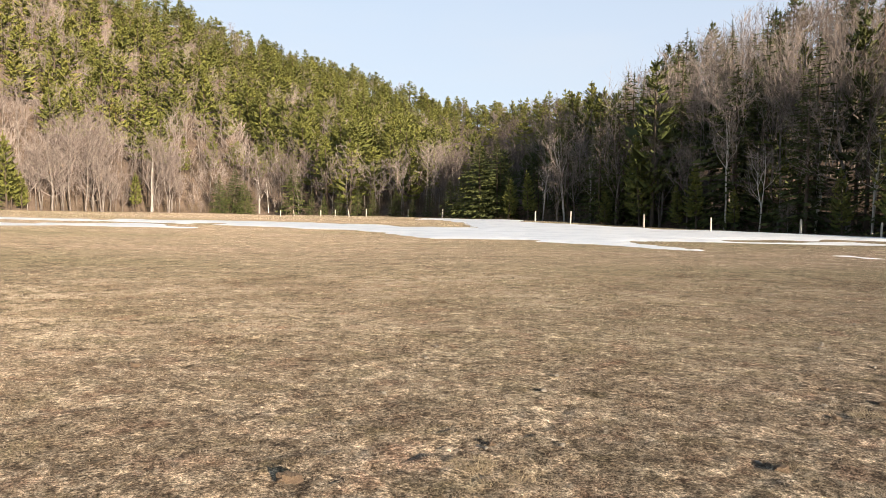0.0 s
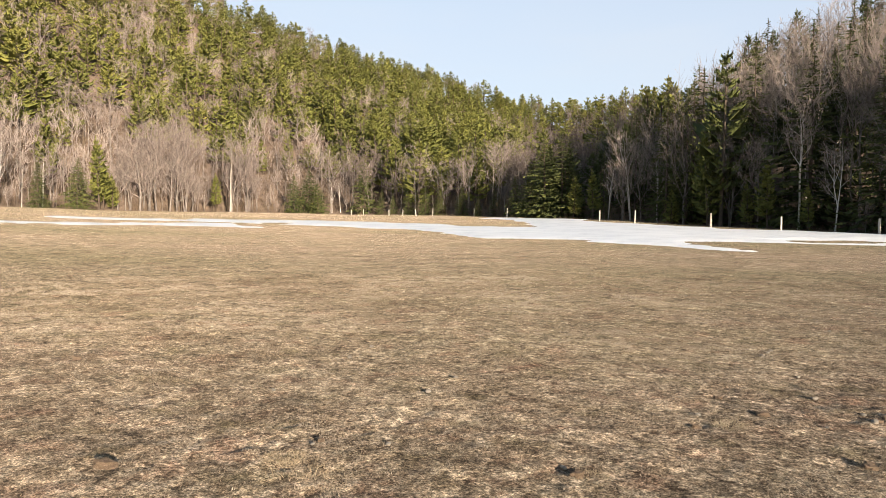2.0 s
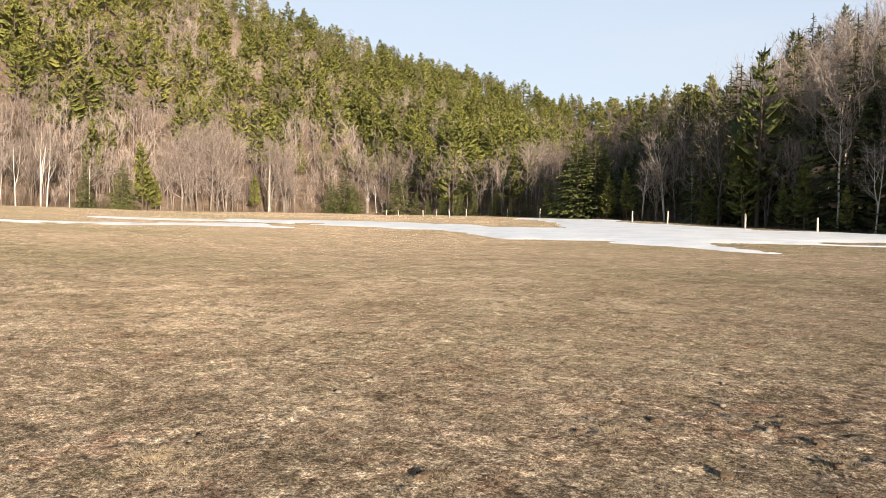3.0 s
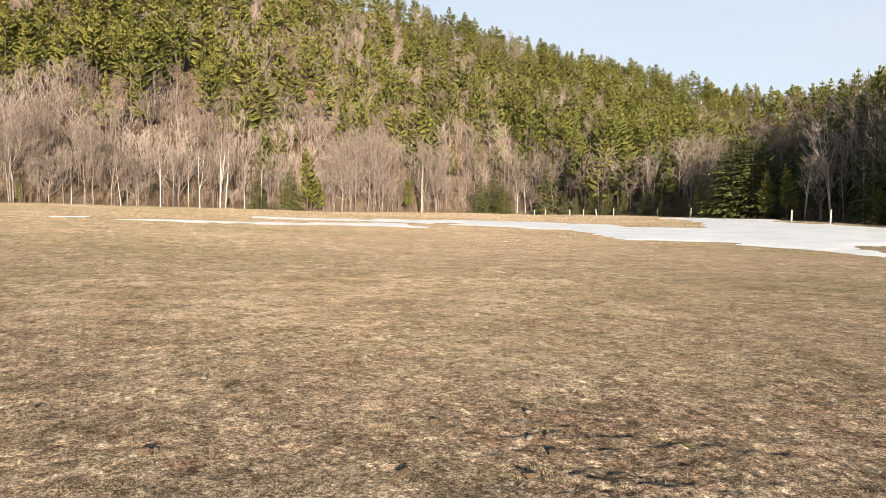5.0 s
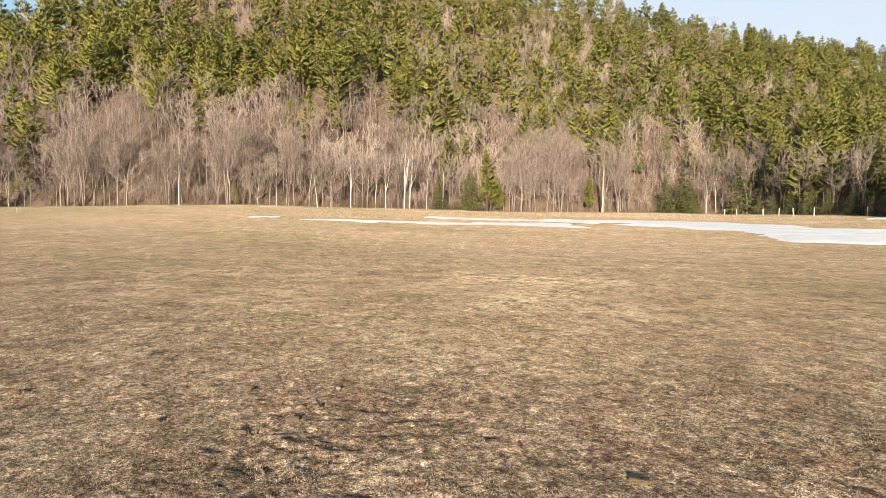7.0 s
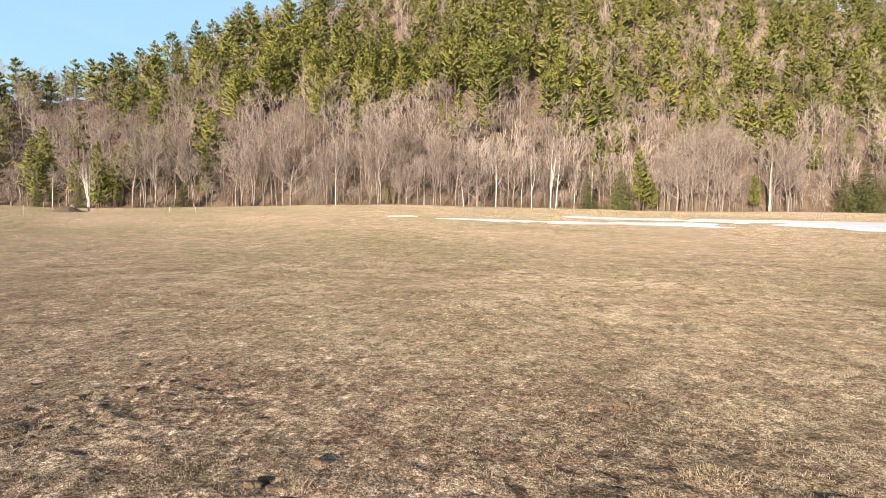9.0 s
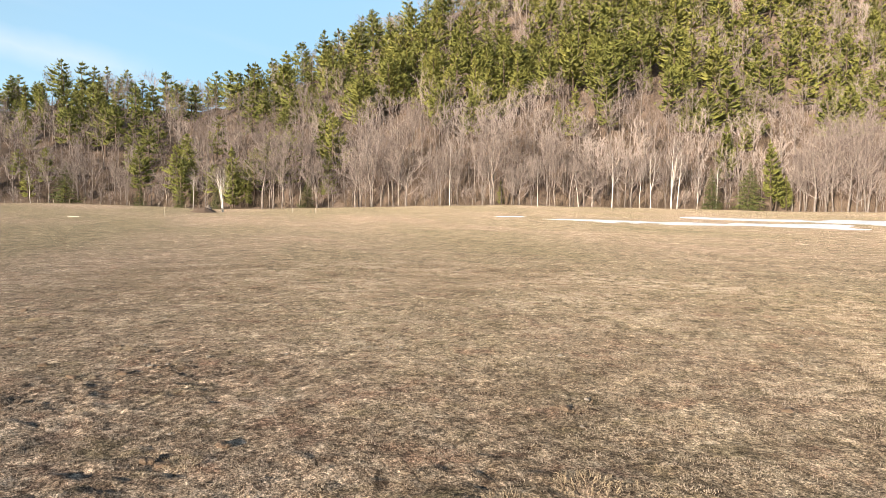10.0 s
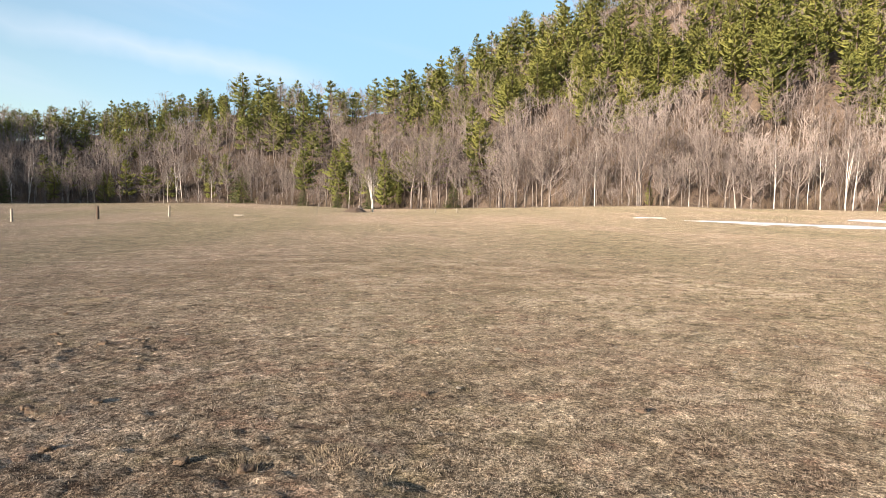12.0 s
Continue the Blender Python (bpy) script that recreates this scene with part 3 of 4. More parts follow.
def spruce_pattern(seed, whorls=18, per=7, width=0.17, bare=0.04, tufts=4, size=1.0):
    """A spruce or fir: a dense cone of drooping boughs."""
    g = np.random.default_rng(seed)
    wood, leaf, outs = Soup(), Soup(), []
    wood.stem([np.array([0, 0, -0.03]), np.array([0, 0, 0.5]), np.array([0, 0, 0.96])], [0.014, 0.009, 0.002], 5, 0.4)
    for k in range(whorls):
        f = k / (whorls - 1)
        h = bare + (0.97 - bare) * f
        reach = width * (1 - f) ** 0.85 * g.uniform(0.78, 1.15) + 0.01
        for j in range(per):
            a = j * 2 * np.pi / per + k * 0.7 + g.uniform(-0.35, 0.35)
            r = reach * g.uniform(0.6, 1.15)
            side = np.array([-math.sin(a), math.cos(a), 0])
            sag = g.uniform(-0.45, -0.08) + 0.35 * f
            way = np.array([math.cos(a), math.sin(a), sag])
            root = np.array([0, 0, h + g.uniform(-0.03, 0.02)])
            shade = g.uniform(0.1, 0.75)
            for q in range(tufts):
                u = 0.2 + 0.8 * (q + g.random()) / tufts
                at = root + way * r * u + side * g.normal(0, 0.13) * r * u
                out = way + side * g.normal(0, 0.6) + np.array([0, 0, g.uniform(-0.35, 0.2)])
                out /= np.linalg.norm(out)
                outs.append((at - root - way * r * 0.45) * (1, 1, 2.0) + np.array([0, 0, 0.02]))
                ln = (0.018 + 0.22 * r) * g.uniform(0.7, 1.1) * size
                # the tint rises along the bough towards its tip
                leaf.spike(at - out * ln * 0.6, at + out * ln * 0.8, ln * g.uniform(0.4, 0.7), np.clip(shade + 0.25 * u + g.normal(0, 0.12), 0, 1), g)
    outs.append((0.5, -0.5, 0.5))
    leaf.spike((0, 0, 0.93), (0, 0, 1.0), 0.012, 0.5, g)
    return with_normals(wood.arrays()), with_normals(leaf.arrays(), outs)


def bare_pattern(seed, limbs=9, seconds=5, twigs=5, spread=0.17, thick=0.008, fork=0.25, twig_w=0.0035, pale=False, stems=1, steep=0.5):
    """A leafless hardwood: a forking trunk, arching limbs and a rounded, hazy crown of branches and twigs."""
    g = np.random.default_rng(seed)
    wood, fine = Soup(), Soup()
    for s in range(stems):
        tilt = g.uniform(0, 2 * np.pi)
        lean = np.array([math.cos(tilt), math.sin(tilt)]) * (g.uniform(0.01, 0.05) if stems == 1 else g.uniform(0.05, 0.13))
        tall = g.uniform(0.8, 0.92)
        pts = [np.array([*(lean * 0.12 * (stems > 1)), -0.03])]
        for f in (0.25, 0.5, 0.75, 1.0):
            pts.append(np.array([*(lean * f + g.normal(0, 0.011, 2)), f * tall]))
        base = thick * (1.0 if stems == 1 else 0.72)
        wood.stem(pts, [base * 1.25, base * 0.92, base * 0.66, base * 0.36, base * 0.08], 5, g.uniform(0.4, 0.7))
        hs = [p[2] for p in pts]
        for k in range(limbs):
            f = (k + g.uniform(0, 0.95)) / limbs
            h = fork + (tall - 0.06 - fork) * f
            a = k * 2.4 + g.uniform(-0.7, 0.7)
            root = np.array([np.interp(h, hs, [p[0] for p in pts]), np.interp(h, hs, [p[1] for p in pts]), h])
            # every limb ends on the rounded outline of the crown
            low = np.clip(g.uniform(-0.3, 0.3) + steep, 0.02, 0.95)
            zt = min(0.98, h + (1.02 - h) * low * (1 - 0.3 * f))
            rim = spread * math.sqrt(max(0.05, 1 - ((zt - 0.56 - 0.2 * fork) / 0.5) ** 2)) * g.uniform(0.6, 1.1)
            tip = np.array([root[0] * 0.5 + lean[0] * 0.5 + rim * math.cos(a), root[1] * 0.5 + lean[1] * 0.5 + rim * math.sin(a), zt])
            ln = np.linalg.norm(tip - root)
            way = (tip - root) / ln
            bend = root + (tip - root) * 0.5 + np.array([math.cos(a), math.sin(a), -0.6]) * ln * 0.1 + g.normal(0, 0.006, 3)
            if pale:
                foot = 0
                wood.t.append(np.array([(foot, wood.n, wood.n + 1)]))
            (wood if pale else fine).stem([root, bend, tip], [thick * (0.42 if pale else 0.36) * (1.15 - 0.6 * f), thick * 0.2, thick * 0.04], 3, g.uniform(0.45, 0.85))
            for j in range(seconds):
                u = 0.15 + 0.8 * (j + g.random()) / seconds
                st = root + (bend - root) * 2 * u if u < 0.5 else bend + (tip - bend) * (2 * u - 1)
                w2 = way * 0.9 + g.normal(0, 0.5, 3) + np.array([0, 0, 0.35])
                w2 /= np.linalg.norm(w2)
                l2 = 0.025 + ln * g.uniform(0.25, 0.5) * (1.15 - 0.5 * u)
                en = st + w2 * l2
                fine.spike(st, en, twig_w * 1.7, g.uniform(0.3, 0.85), g)
                for q in range(twigs):
                    s3 = st + (en - st) * g.uniform(0.15, 1.0)
                    w3 = w2 + g.normal(0, 0.55, 3) + np.array([0, 0, 0.25])
                    w3 /= np.linalg.norm(w3)
                    fine.spike(s3, s3 + w3 * (0.018 + l2 * g.uniform(0.25, 0.6)), twig_w, g.uniform(0.1, 1.0), g)
    return with_normals(wood.arrays()), with_normals(fine.arrays())


FAR_PINES = [pine_pattern(100 + k, 60, 0.2 + 0.03 * (k % 3), (0.16, 0.22, 0.3)[k % 3], 16, 0.72) for k in range(8)]
REMOTE_PINES = [pine_pattern(150 + k, 45, 0.21 + 0.03 * (k % 3), (0.1, 0.17, 0.26)[k % 3], 13, 0.92) for k in range(6)]
SHADE_PINES = [pine_pattern(180 + k, 60, 0.2 + 0.03 * (k % 3), (0.3, 0.42, 0.2)[k % 3], 20, 0.56) for k in range(5)]
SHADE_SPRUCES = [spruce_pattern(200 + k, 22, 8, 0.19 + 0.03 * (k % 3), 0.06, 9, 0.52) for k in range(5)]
SHADE_BARE = [bare_pattern(350 + k, 9, 6, 6, 0.12 + 0.03 * (k % 3), 0.0058, (0.34, 0.45, 0.26)[k % 3], 0.0024, steep=(0.6, 0.8, 0.5)[k % 3]) for k in range(5)]
FAR_BARE = [bare_pattern(300 + k, 8, 5, 5, 0.13 + 0.03 * (k % 4), 0.0078, (0.14, 0.22, 0.32)[k % 3], 0.0046, steep=(0.6, 0.45, 0.75)[k % 3]) for k in range(9)]


def plant_cells(az0, az1, r_from, r_to, spacing, seed):
    """Places on a jittered polar grid between two azimuths; r_from and r_to are functions of azimuth."""
    g = np.random.default_rng(seed)
    out = []
    r = min(r_from(a) for a in np.linspace(az0, az1, 24))
    r_max = max(r_to(a) for a in np.linspace(az0, az1, 24))
    while r < r_max:
        step = spacing(r)
        n = max(1, int(radians(az1 - az0) * r / step))
        az = az0 + (np.arange(n) + g.uniform(0, 1, n)) * (az1 - az0) / n
        rr = r + g.uniform(0, 1, n) * step
        ok = (rr > np.array([r_from(a) for a in az])) & (rr < np.array([r_to(a) for a in az]))
        out.append(np.c_[az[ok], rr[ok]])
        r += step
    return np.concatenate(out)


def edge_r(a):
    return float(np.interp(a, LAND[:, 0], LAND[:, 1]))


def crest_r(a):
    return float(np.interp(a, LAND[:, 0], LAND[:, 3]))


PINE_LINE = np.array([(-122, 5.4), (-100, 5.9), (-90, 6.2), (-84, 6.2), (-76, 8.0), (-62, 9.0), (-47, 8.0), (-36, 6.6), (-26, 4.8), (-18, 2.8), (-9, 2.6), (-4.5, 5.0), (-2, 7.0), (9, 7.0)])


def woods(name_pine, name_bare, az0, az1, r_from, r_to, spacing, seed, dark=False, pine_label="", bare_label="", thin=0.05):
    g = np.random.default_rng(seed + 1)
    cells = plant_cells(az0, az1, r_from, r_to, spacing, seed)
    az, r = cells.T
    x, y = CX + r * np.sin(np.radians(az)), CY + r * np.cos(np.radians(az))
    z = land(x, y)
    patch = fbm(x / 45, y / 45, 81, 3) - 0.5
    if dark:
        chance = np.where(r < np.interp(az, LAND[:, 0], LAND[:, 1]) + 24, np.where(az < 12, 0.62, 0.46), np.where(az < 8, 0.5, 0.2)) + patch * 0.9
    else:
        line = np.interp(az, PINE_LINE[:, 0], PINE_LINE[:, 1])
        elev = np.degrees(np.arctan2(z + 6, r))
        chance = np.clip((elev - line - 0.6 + 2.2) / 5.0, 0.07, np.where(az < -32, 0.7, 0.84)) + patch * 1.1
        chance = chance + 0.35 * (az < -92) * (r > np.interp(az, LAND[:, 0], LAND[:, 3]) - 45)
    pine = g.random(len(az)) < chance
    drop = g.random(len(az)) < np.where(pine, thin, np.where(r < np.interp(az, LAND[:, 0], LAND[:, 1]) + 24, 0.4, 0.25) if dark else 0.04)
    made = []
    # the dark wood's pines take the darker spruce needles as well
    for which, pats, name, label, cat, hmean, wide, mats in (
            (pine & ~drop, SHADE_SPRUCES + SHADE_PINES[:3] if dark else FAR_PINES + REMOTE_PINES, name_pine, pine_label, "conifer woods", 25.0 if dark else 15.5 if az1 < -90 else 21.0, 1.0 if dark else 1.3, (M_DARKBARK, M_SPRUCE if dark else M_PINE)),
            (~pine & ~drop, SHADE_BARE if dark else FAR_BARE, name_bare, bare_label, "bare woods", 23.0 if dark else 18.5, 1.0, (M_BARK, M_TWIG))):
        idx = np.nonzero(which)[0]
        if not len(idx):
            continue
        h = hmean * ((0.58 if dark else 0.5) + (0.45 if dark else 0.75) * g.random(len(idx)) ** 0.8)
        # past 38 degrees the trees are unseen, halved to let more sun through
        h = np.where(dark & (az[idx] > 38), h * 0.5, np.where(dark, h * np.where(r[idx] < np.interp(az[idx], LAND[:, 0], LAND[:, 1]) + 40, np.interp(az[idx], (0, 5, 9, 18, 28), (0.75, 0.92, 1.22, 1.28, 1.25)), np.where(az[idx] > 14, 1.15, 0.95)), h))
        sc = np.c_[h * g.uniform(0.8, 1.2, len(idx)) * wide, h]
        pick = g.integers(0, len(pats), len(idx))
        if not dark and len(pats) == 14:
            pick = np.where(r[idx] < 290, pick % 8, 8 + pick % 6)
        turn = g.uniform(0, 6.28, len(idx))
        tone = np.clip(0.5 + 1.3 * (fbm(x[idx] / 30, y[idx] / 30, 91, 2) - 0.5) + g.normal(0, 0.3, len(idx)), 0, 1)
        places = np.c_[x, y, z][idx]
        va, ta, ca, na = merged([p[0] for p in pats], pick, places, turn, sc, tone)
        vb, tb, cb, nb = merged([p[1] for p in pats], pick, places, turn, sc, tone)
        me = mesh_np(name, np.r_[va, vb], np.r_[ta, tb + len(va)], mats, np.r_[np.zeros(len(ta)), np.ones(len(tb))], np.r_[ca, cb], normals=np.r_[na, nb])
        made.append(tagged(new(name, me), label, cat, kind="stuff"))
    return made


woods("hillside_pines", "hillside_hardwoods", -96, -30, lambda a: edge_r(a) + 5, lambda a: crest_r(a) + 24,
      lambda r: 4.8 + max(0, r - 230) * 0.012, 11, False,
      "sunlit olive-green white pines crowding a steep hillside", "leafless pinkish-grey hardwoods on the lower hillside", 0.5)
woods("ridge_pines", "ridge_hardwoods", -30, -4, lambda a: edge_r(a) + 5, lambda a: crest_r(a) + 30,
      lambda r: 5.6 + max(0, r - 250) * 0.0095, 13, False,
      "dense sunlit white pines down a long ridge", "bare grey hardwoods between the pines of a ridge", 0.42)
woods("valley_pines", "valley_hardwoods", -5, 9, lambda a: edge_r(a) + 30, lambda a: crest_r(a) + 40,
      lambda r: 6.6 + max(0, r - 200) * 0.006, 15, False,
      "distant pines on a valley side", "distant brown leafless woods closing the valley", 0.4)
# the strip past 36 degrees is out of view, added for the shade it casts
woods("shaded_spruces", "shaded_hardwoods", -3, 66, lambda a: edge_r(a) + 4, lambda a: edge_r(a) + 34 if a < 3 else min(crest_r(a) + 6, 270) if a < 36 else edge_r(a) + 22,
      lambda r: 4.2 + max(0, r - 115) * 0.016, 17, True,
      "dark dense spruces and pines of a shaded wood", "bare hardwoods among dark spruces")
# past -113 degrees the trees are out of view, planted only for their shadow
woods("far_pines", "far_hardwoods", -129, -96, lambda a: edge_r(a) + 5, lambda a: crest_r(a) + 25,
      lambda r: 5.7 + max(0, r - 290) * 0.004, 19, False,
      "scattered pines over a bare wooded rise", "grey-brown leafless woods along the pasture's far side")


# ---------------------------------------------------------------- old snow on the low ground
SNOW = (  # start x, y, half width; end x, y, half width
    (-86, 120, 3.5, -72, 139, 7), (-72, 139, 7, -43, 136, 13), (-43, 136, 13, -15, 117, 7), (-15, 117, 7, 6, 96, 16),
    (6, 96, 16, 33, 93, 16.5), (16, 112, 14, 8, 130, 8), (8, 130, 8, 4, 149, 6.5), (4, 149, 6.5, -9, 165, 2),
    (33, 93, 16.5, 50, 79, 9.5), (50, 79, 9.5, 70, 62, 8), (13, 78, 4.5, 19.3, 63.6, 0.7))
PATCHES = ((-93.2, 75.5, 0.9, -92.6, 80, 0.8), (-84.5, 79.5, 0.6, -77, 90, 2.6), (-77, 90, 2.6, -70, 101, 4.5), (-70, 101, 4.5, -65, 107, 2), (-74, 84, 0.5, -66, 96, 1.6),
           (-66, 110, 4, -58, 114, 7), (-58, 114, 7, -45, 109, 1.5), (20.2, 62.3, 0.45, 20.6, 62.5, 0.45), (29.2, 55.0, 0.3, 29.3, 52.2, 0.3))


def capsule(x, y, row):
    ax, ay, ra, bx, by, rb = row
    dx, dy = bx - ax, by - ay
    f = np.clip(((x - ax) * dx + (y - ay) * dy) / (dx * dx + dy * dy), 0, 1)
    return ra + (rb - ra) * f - np.hypot(x - ax - f * dx, y - ay - f * dy)


def build_snow(name, rows, cell, thick, label, ragged):
    lo = np.array([min(min(r[0] - r[2], r[3] - r[5]) for r in rows), min(min(r[1] - r[2], r[4] - r[5]) for r in rows)]) - 3 * cell
    hi = np.array([max(max(r[0] + r[2], r[3] + r[5]) for r in rows), max(max(r[1] + r[2], r[4] + r[5]) for r in rows)]) + 3 * cell
    gx, gy = np.arange(lo[0], hi[0], cell), np.arange(lo[1], hi[1], cell)
    x, y = [a.ravel() for a in np.meshgrid(gx, gy, indexing="ij")]
    depth = np.max([capsule(x, y, r) for r in rows], axis=0)
    depth = depth + ragged * (7 * (fbm(x / 11, y / 11, 111, 4) - 0.5) + 2.2 * (fbm(x / 2.2, y / 2.2, 117, 3) - 0.5))
    # melted holes inside
    depth = np.minimum(depth, 26 * (0.74 - fbm(x / 16, y / 16, 131, 3)) + 1.0)
    rise = thick * np.clip(depth / (3.2 * cell), -0.6, 1) + 0.05 * (fbm(x / 5, y / 5, 141, 3) - 0.5) * np.clip(depth, 0, 1)
    z = ground_z(x, y) + rise
    n = len(gy)
    i, j = np.meshgrid(np.arange(len(gx) - 1), np.arange(n - 1), indexing="ij")
    p = (i * n + j).ravel()
    quad = np.c_[p, p + n, p + n + 1, p + 1]
    quad = quad[(depth[quad] > -cell * 1.2).any(1)]
    used, inv = np.unique(quad, return_inverse=True)
    me = mesh_np(name, np.c_[x, y, z][used], inv.reshape(quad.shape), [M_SNOW], smooth=True)
    return tagged(new(name, me), label, "snow", kind="structure")


build_snow("snow_field", SNOW, 0.7, 0.16, "sheet of old white snow melting along the wood's edge", 1.0)
build_snow("snow_patch", PATCHES, 0.3, 0.09, "thin leftover patches of melting snow in the grass", 0.75)


# ---------------------------------------------------------------- trees along the wood's edge, each a thing of its own
def part(name, me, parent, label=""):
    ob = new(name, me)
    ob.parent = parent
    return tagged(ob, label)


def tree_kind(name, pattern, bark, leaf_mat, crown_name):
    (wv, wt, wc, wn_), (lv, lt, lc, ln_) = pattern
    return (name, mesh_np(name + "_trunk", wv, wt, [bark], None, wc, normals=wn_),
            mesh_np(name + "_" + crown_name, lv, lt, [leaf_mat], None, lc, normals=ln_), crown_name)


def plant(kind, x, y, h, wide, turn, label, category, group):
    name, trunk, crown, crown_name = kind
    top = new(name)
    top.empty_display_size = 0.5
    top.matrix_world = Matrix.LocRotScale((x, y, float(ground_z(x, y))), Euler((g_edge.normal(0, 0.03), g_edge.normal(0, 0.03), turn)), (h * wide, h * wide, h))
    part("trunk", trunk, top)
    part(crown_name, crown, top)
    return tagged(top, label, category, group)


g_edge = np.random.default_rng(23)
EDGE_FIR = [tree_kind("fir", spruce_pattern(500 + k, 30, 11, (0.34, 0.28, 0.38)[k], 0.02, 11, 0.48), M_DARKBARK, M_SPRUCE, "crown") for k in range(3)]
EDGE_PINE = [tree_kind("pine", pine_pattern(520 + k, 80, (0.23, 0.27, 0.2)[k], (0.12, 0.06, 0.2)[k], 20, 0.7), M_DARKBARK, M_PINE, "crown") for k in range(3)]
EDGE_BARE = [tree_kind("bare_tree", bare_pattern(540 + k, *row), M_BARK, M_TWIG, "crown") for k, row in enumerate((
    # limbs, seconds, twigs, spread, thick, fork, twig width, pale, stems, steepness
    (17, 8, 15, 0.33, 0.0125, 0.1, 0.0024, False, 1, 0.35), (12, 8, 14, 0.16, 0.0085, 0.18, 0.0024, False, 1, 0.75),
    (9, 7, 13, 0.22, 0.0098, 0.12, 0.0024, False, 2, 0.7), (6, 7, 13, 0.22, 0.0095, 0.14, 0.0024, False, 3, 0.75),
    (14, 8, 14, 0.26, 0.0115, 0.14, 0.0024, False, 1, 0.5)))]
EDGE_SAPLING = [tree_kind("sapling_clump", bare_pattern(590 + k, 5, 5, 6, (0.2, 0.28, 0.16)[k], 0.007, 0.05, 0.0042, False, (4, 5, 3)[k], 0.7), M_BARK, M_TWIG, "crown") for k in range(3)]
EDGE_BIRCH = [tree_kind("birch", bare_pattern(560 + k, (11, 10, 6)[k], 7, 9, (0.15, 0.11, 0.12)[k], 0.0072, (0.28, 0.36, 0.3)[k], 0.0026, True, (1, 1, 2)[k]), M_BIRCH, M_TWIG, "crown") for k in range(3)]

BIRCHES = ((-142.7, 140.8, 20.4), (-142.8, 155.4, 19.5), (-140.5, 161.1, 24.5), (-145.0, 153.1, 17.6), (-74.4, 243.5, 16.4), (-71.3, 244.0, 15.1),
           (20.8, 148.5, 20.5), (25.1, 142.8, 14.8), (42.5, 116.4, 22.0), (-141.3, 164.5, 23.4), (-140.2, 179.4, 16.6),
           (52.4, 107.3, 24.3), (16.4, 152.0, 15.0), (33.0, 134.0, 19.0))
FIRS = ((-139.2, 176.7, 13.6), (-136.6, 189.2, 15.8), (-87.7, 240.4, 14.8), (-77.9, 238.4, 12.0), (-83.4, 243.8, 17.4), (-60.3, 236.1, 19.2),
        (-52.9, 229.4, 9.2), (-47.4, 225.3, 7.2), (3.0, 166.9, 19.2), (7.0, 163.8, 19.6), (45.1, 119.7, 28.0), (-254.5, 13.1, 9.5),
        (-237.2, 26.2, 8.7), (-274.9, -12.5, 15.9), (-268.0, -101.1, 15.6), (-20.9, 198.3, 8.4), (-10.4, 186.1, 9.0), (-28.6, 206.9, 7.6),
        (-15.2, 188.8, 6.5), (-4.0, 175.3, 10.5), (-34.0, 212.0, 9.5), (-41.0, 220.0, 8.0), (-0.5, 171.5, 13.5))
PINES = ((-136.2, 199.1, 23.4), (-151.2, 194.1, 22.0), (13.4, 153.9, 11.0), (31.8, 129.6, 16.5), (51.9, 98.5, 9.5), (42.5, 112.2, 7.0),
         (36.6, 122.1, 7.6), (9.3, 157.7, 9.6), (26.6, 135.4, 6.6), (-222.8, 42.3, 22.0), (-218.2, 46.6, 9.0), (59.5, 129.9, 26.0),
         (-113.2, 230.7, 14.0), (-137.1, 202.2, 15.4), (38.5, 118.5, 11.0))
HARDWOODS = ((-155.0, 107.6, 25.1), (-149.3, 122.2, 21.7), (-148.9, 130.2, 18.2), (-130.8, 212.3, 30.2), (-127.8, 217.3, 31.6), (-123.5, 218.3, 32.0),
             (-121.0, 223.4, 31.4), (-107.8, 231.4, 27.9), (-103.4, 236.5, 21.1), (-212.5, 50.6, 27.6), (-211.9, 54.4, 27.5), (-208.5, 56.3, 26.0),
             (-203.0, 60.9, 24.1), (-181.5, 79.3, 28.6), (-174.7, 85.3, 27.1), (-155.6, 107.2, 27.3), (28.9, 136.4, 20.8), (37.9, 121.7, 15.5),
             (49.9, 114.0, 27.0), (55.6, 103.9, 27.0), (40.2, 164.6, 24.0), (46.6, 145.7, 22.0), (-103.5, 235.3, 24.7))
g_edge = np.random.default_rng(23)
KINDS = {"birch": (EDGE_BIRCH, "white-barked birch, leafless, standing at the wood's edge", "birch tree", "birches along the wood's edge"),
         "fir": (EDGE_FIR, "dense dark green fir growing at the pasture's edge", "fir tree", "firs along the wood's edge"),
         "pine": (EDGE_PINE, "olive-green white pine with layered boughs at the wood's edge", "pine tree", "pines along the wood's edge"),
         "sapling": (EDGE_SAPLING, "clump of slender leafless saplings in front of taller trees", "saplings", "sapling clumps along the wood's edge"),
         "bare": (EDGE_BARE, "tall leafless hardwood with a grey trunk at the wood's edge", "bare tree", "bare hardwoods along the wood's edge")}


def plant_one(kind, x, y, h):
    pats, label, cat, group = KINDS[kind]
    if kind == "fir" and h < 10:
        label = "small dark green fir below the taller trees"
    if kind == "pine" and h < 12:
        label = "young green pine with low boughs at the wood's edge"
    return plant(pats[int(g_edge.integers(len(pats)))], x, y, h, g_edge.uniform(0.85, 1.15), g_edge.uniform(0, 6.28), label, cat, group)


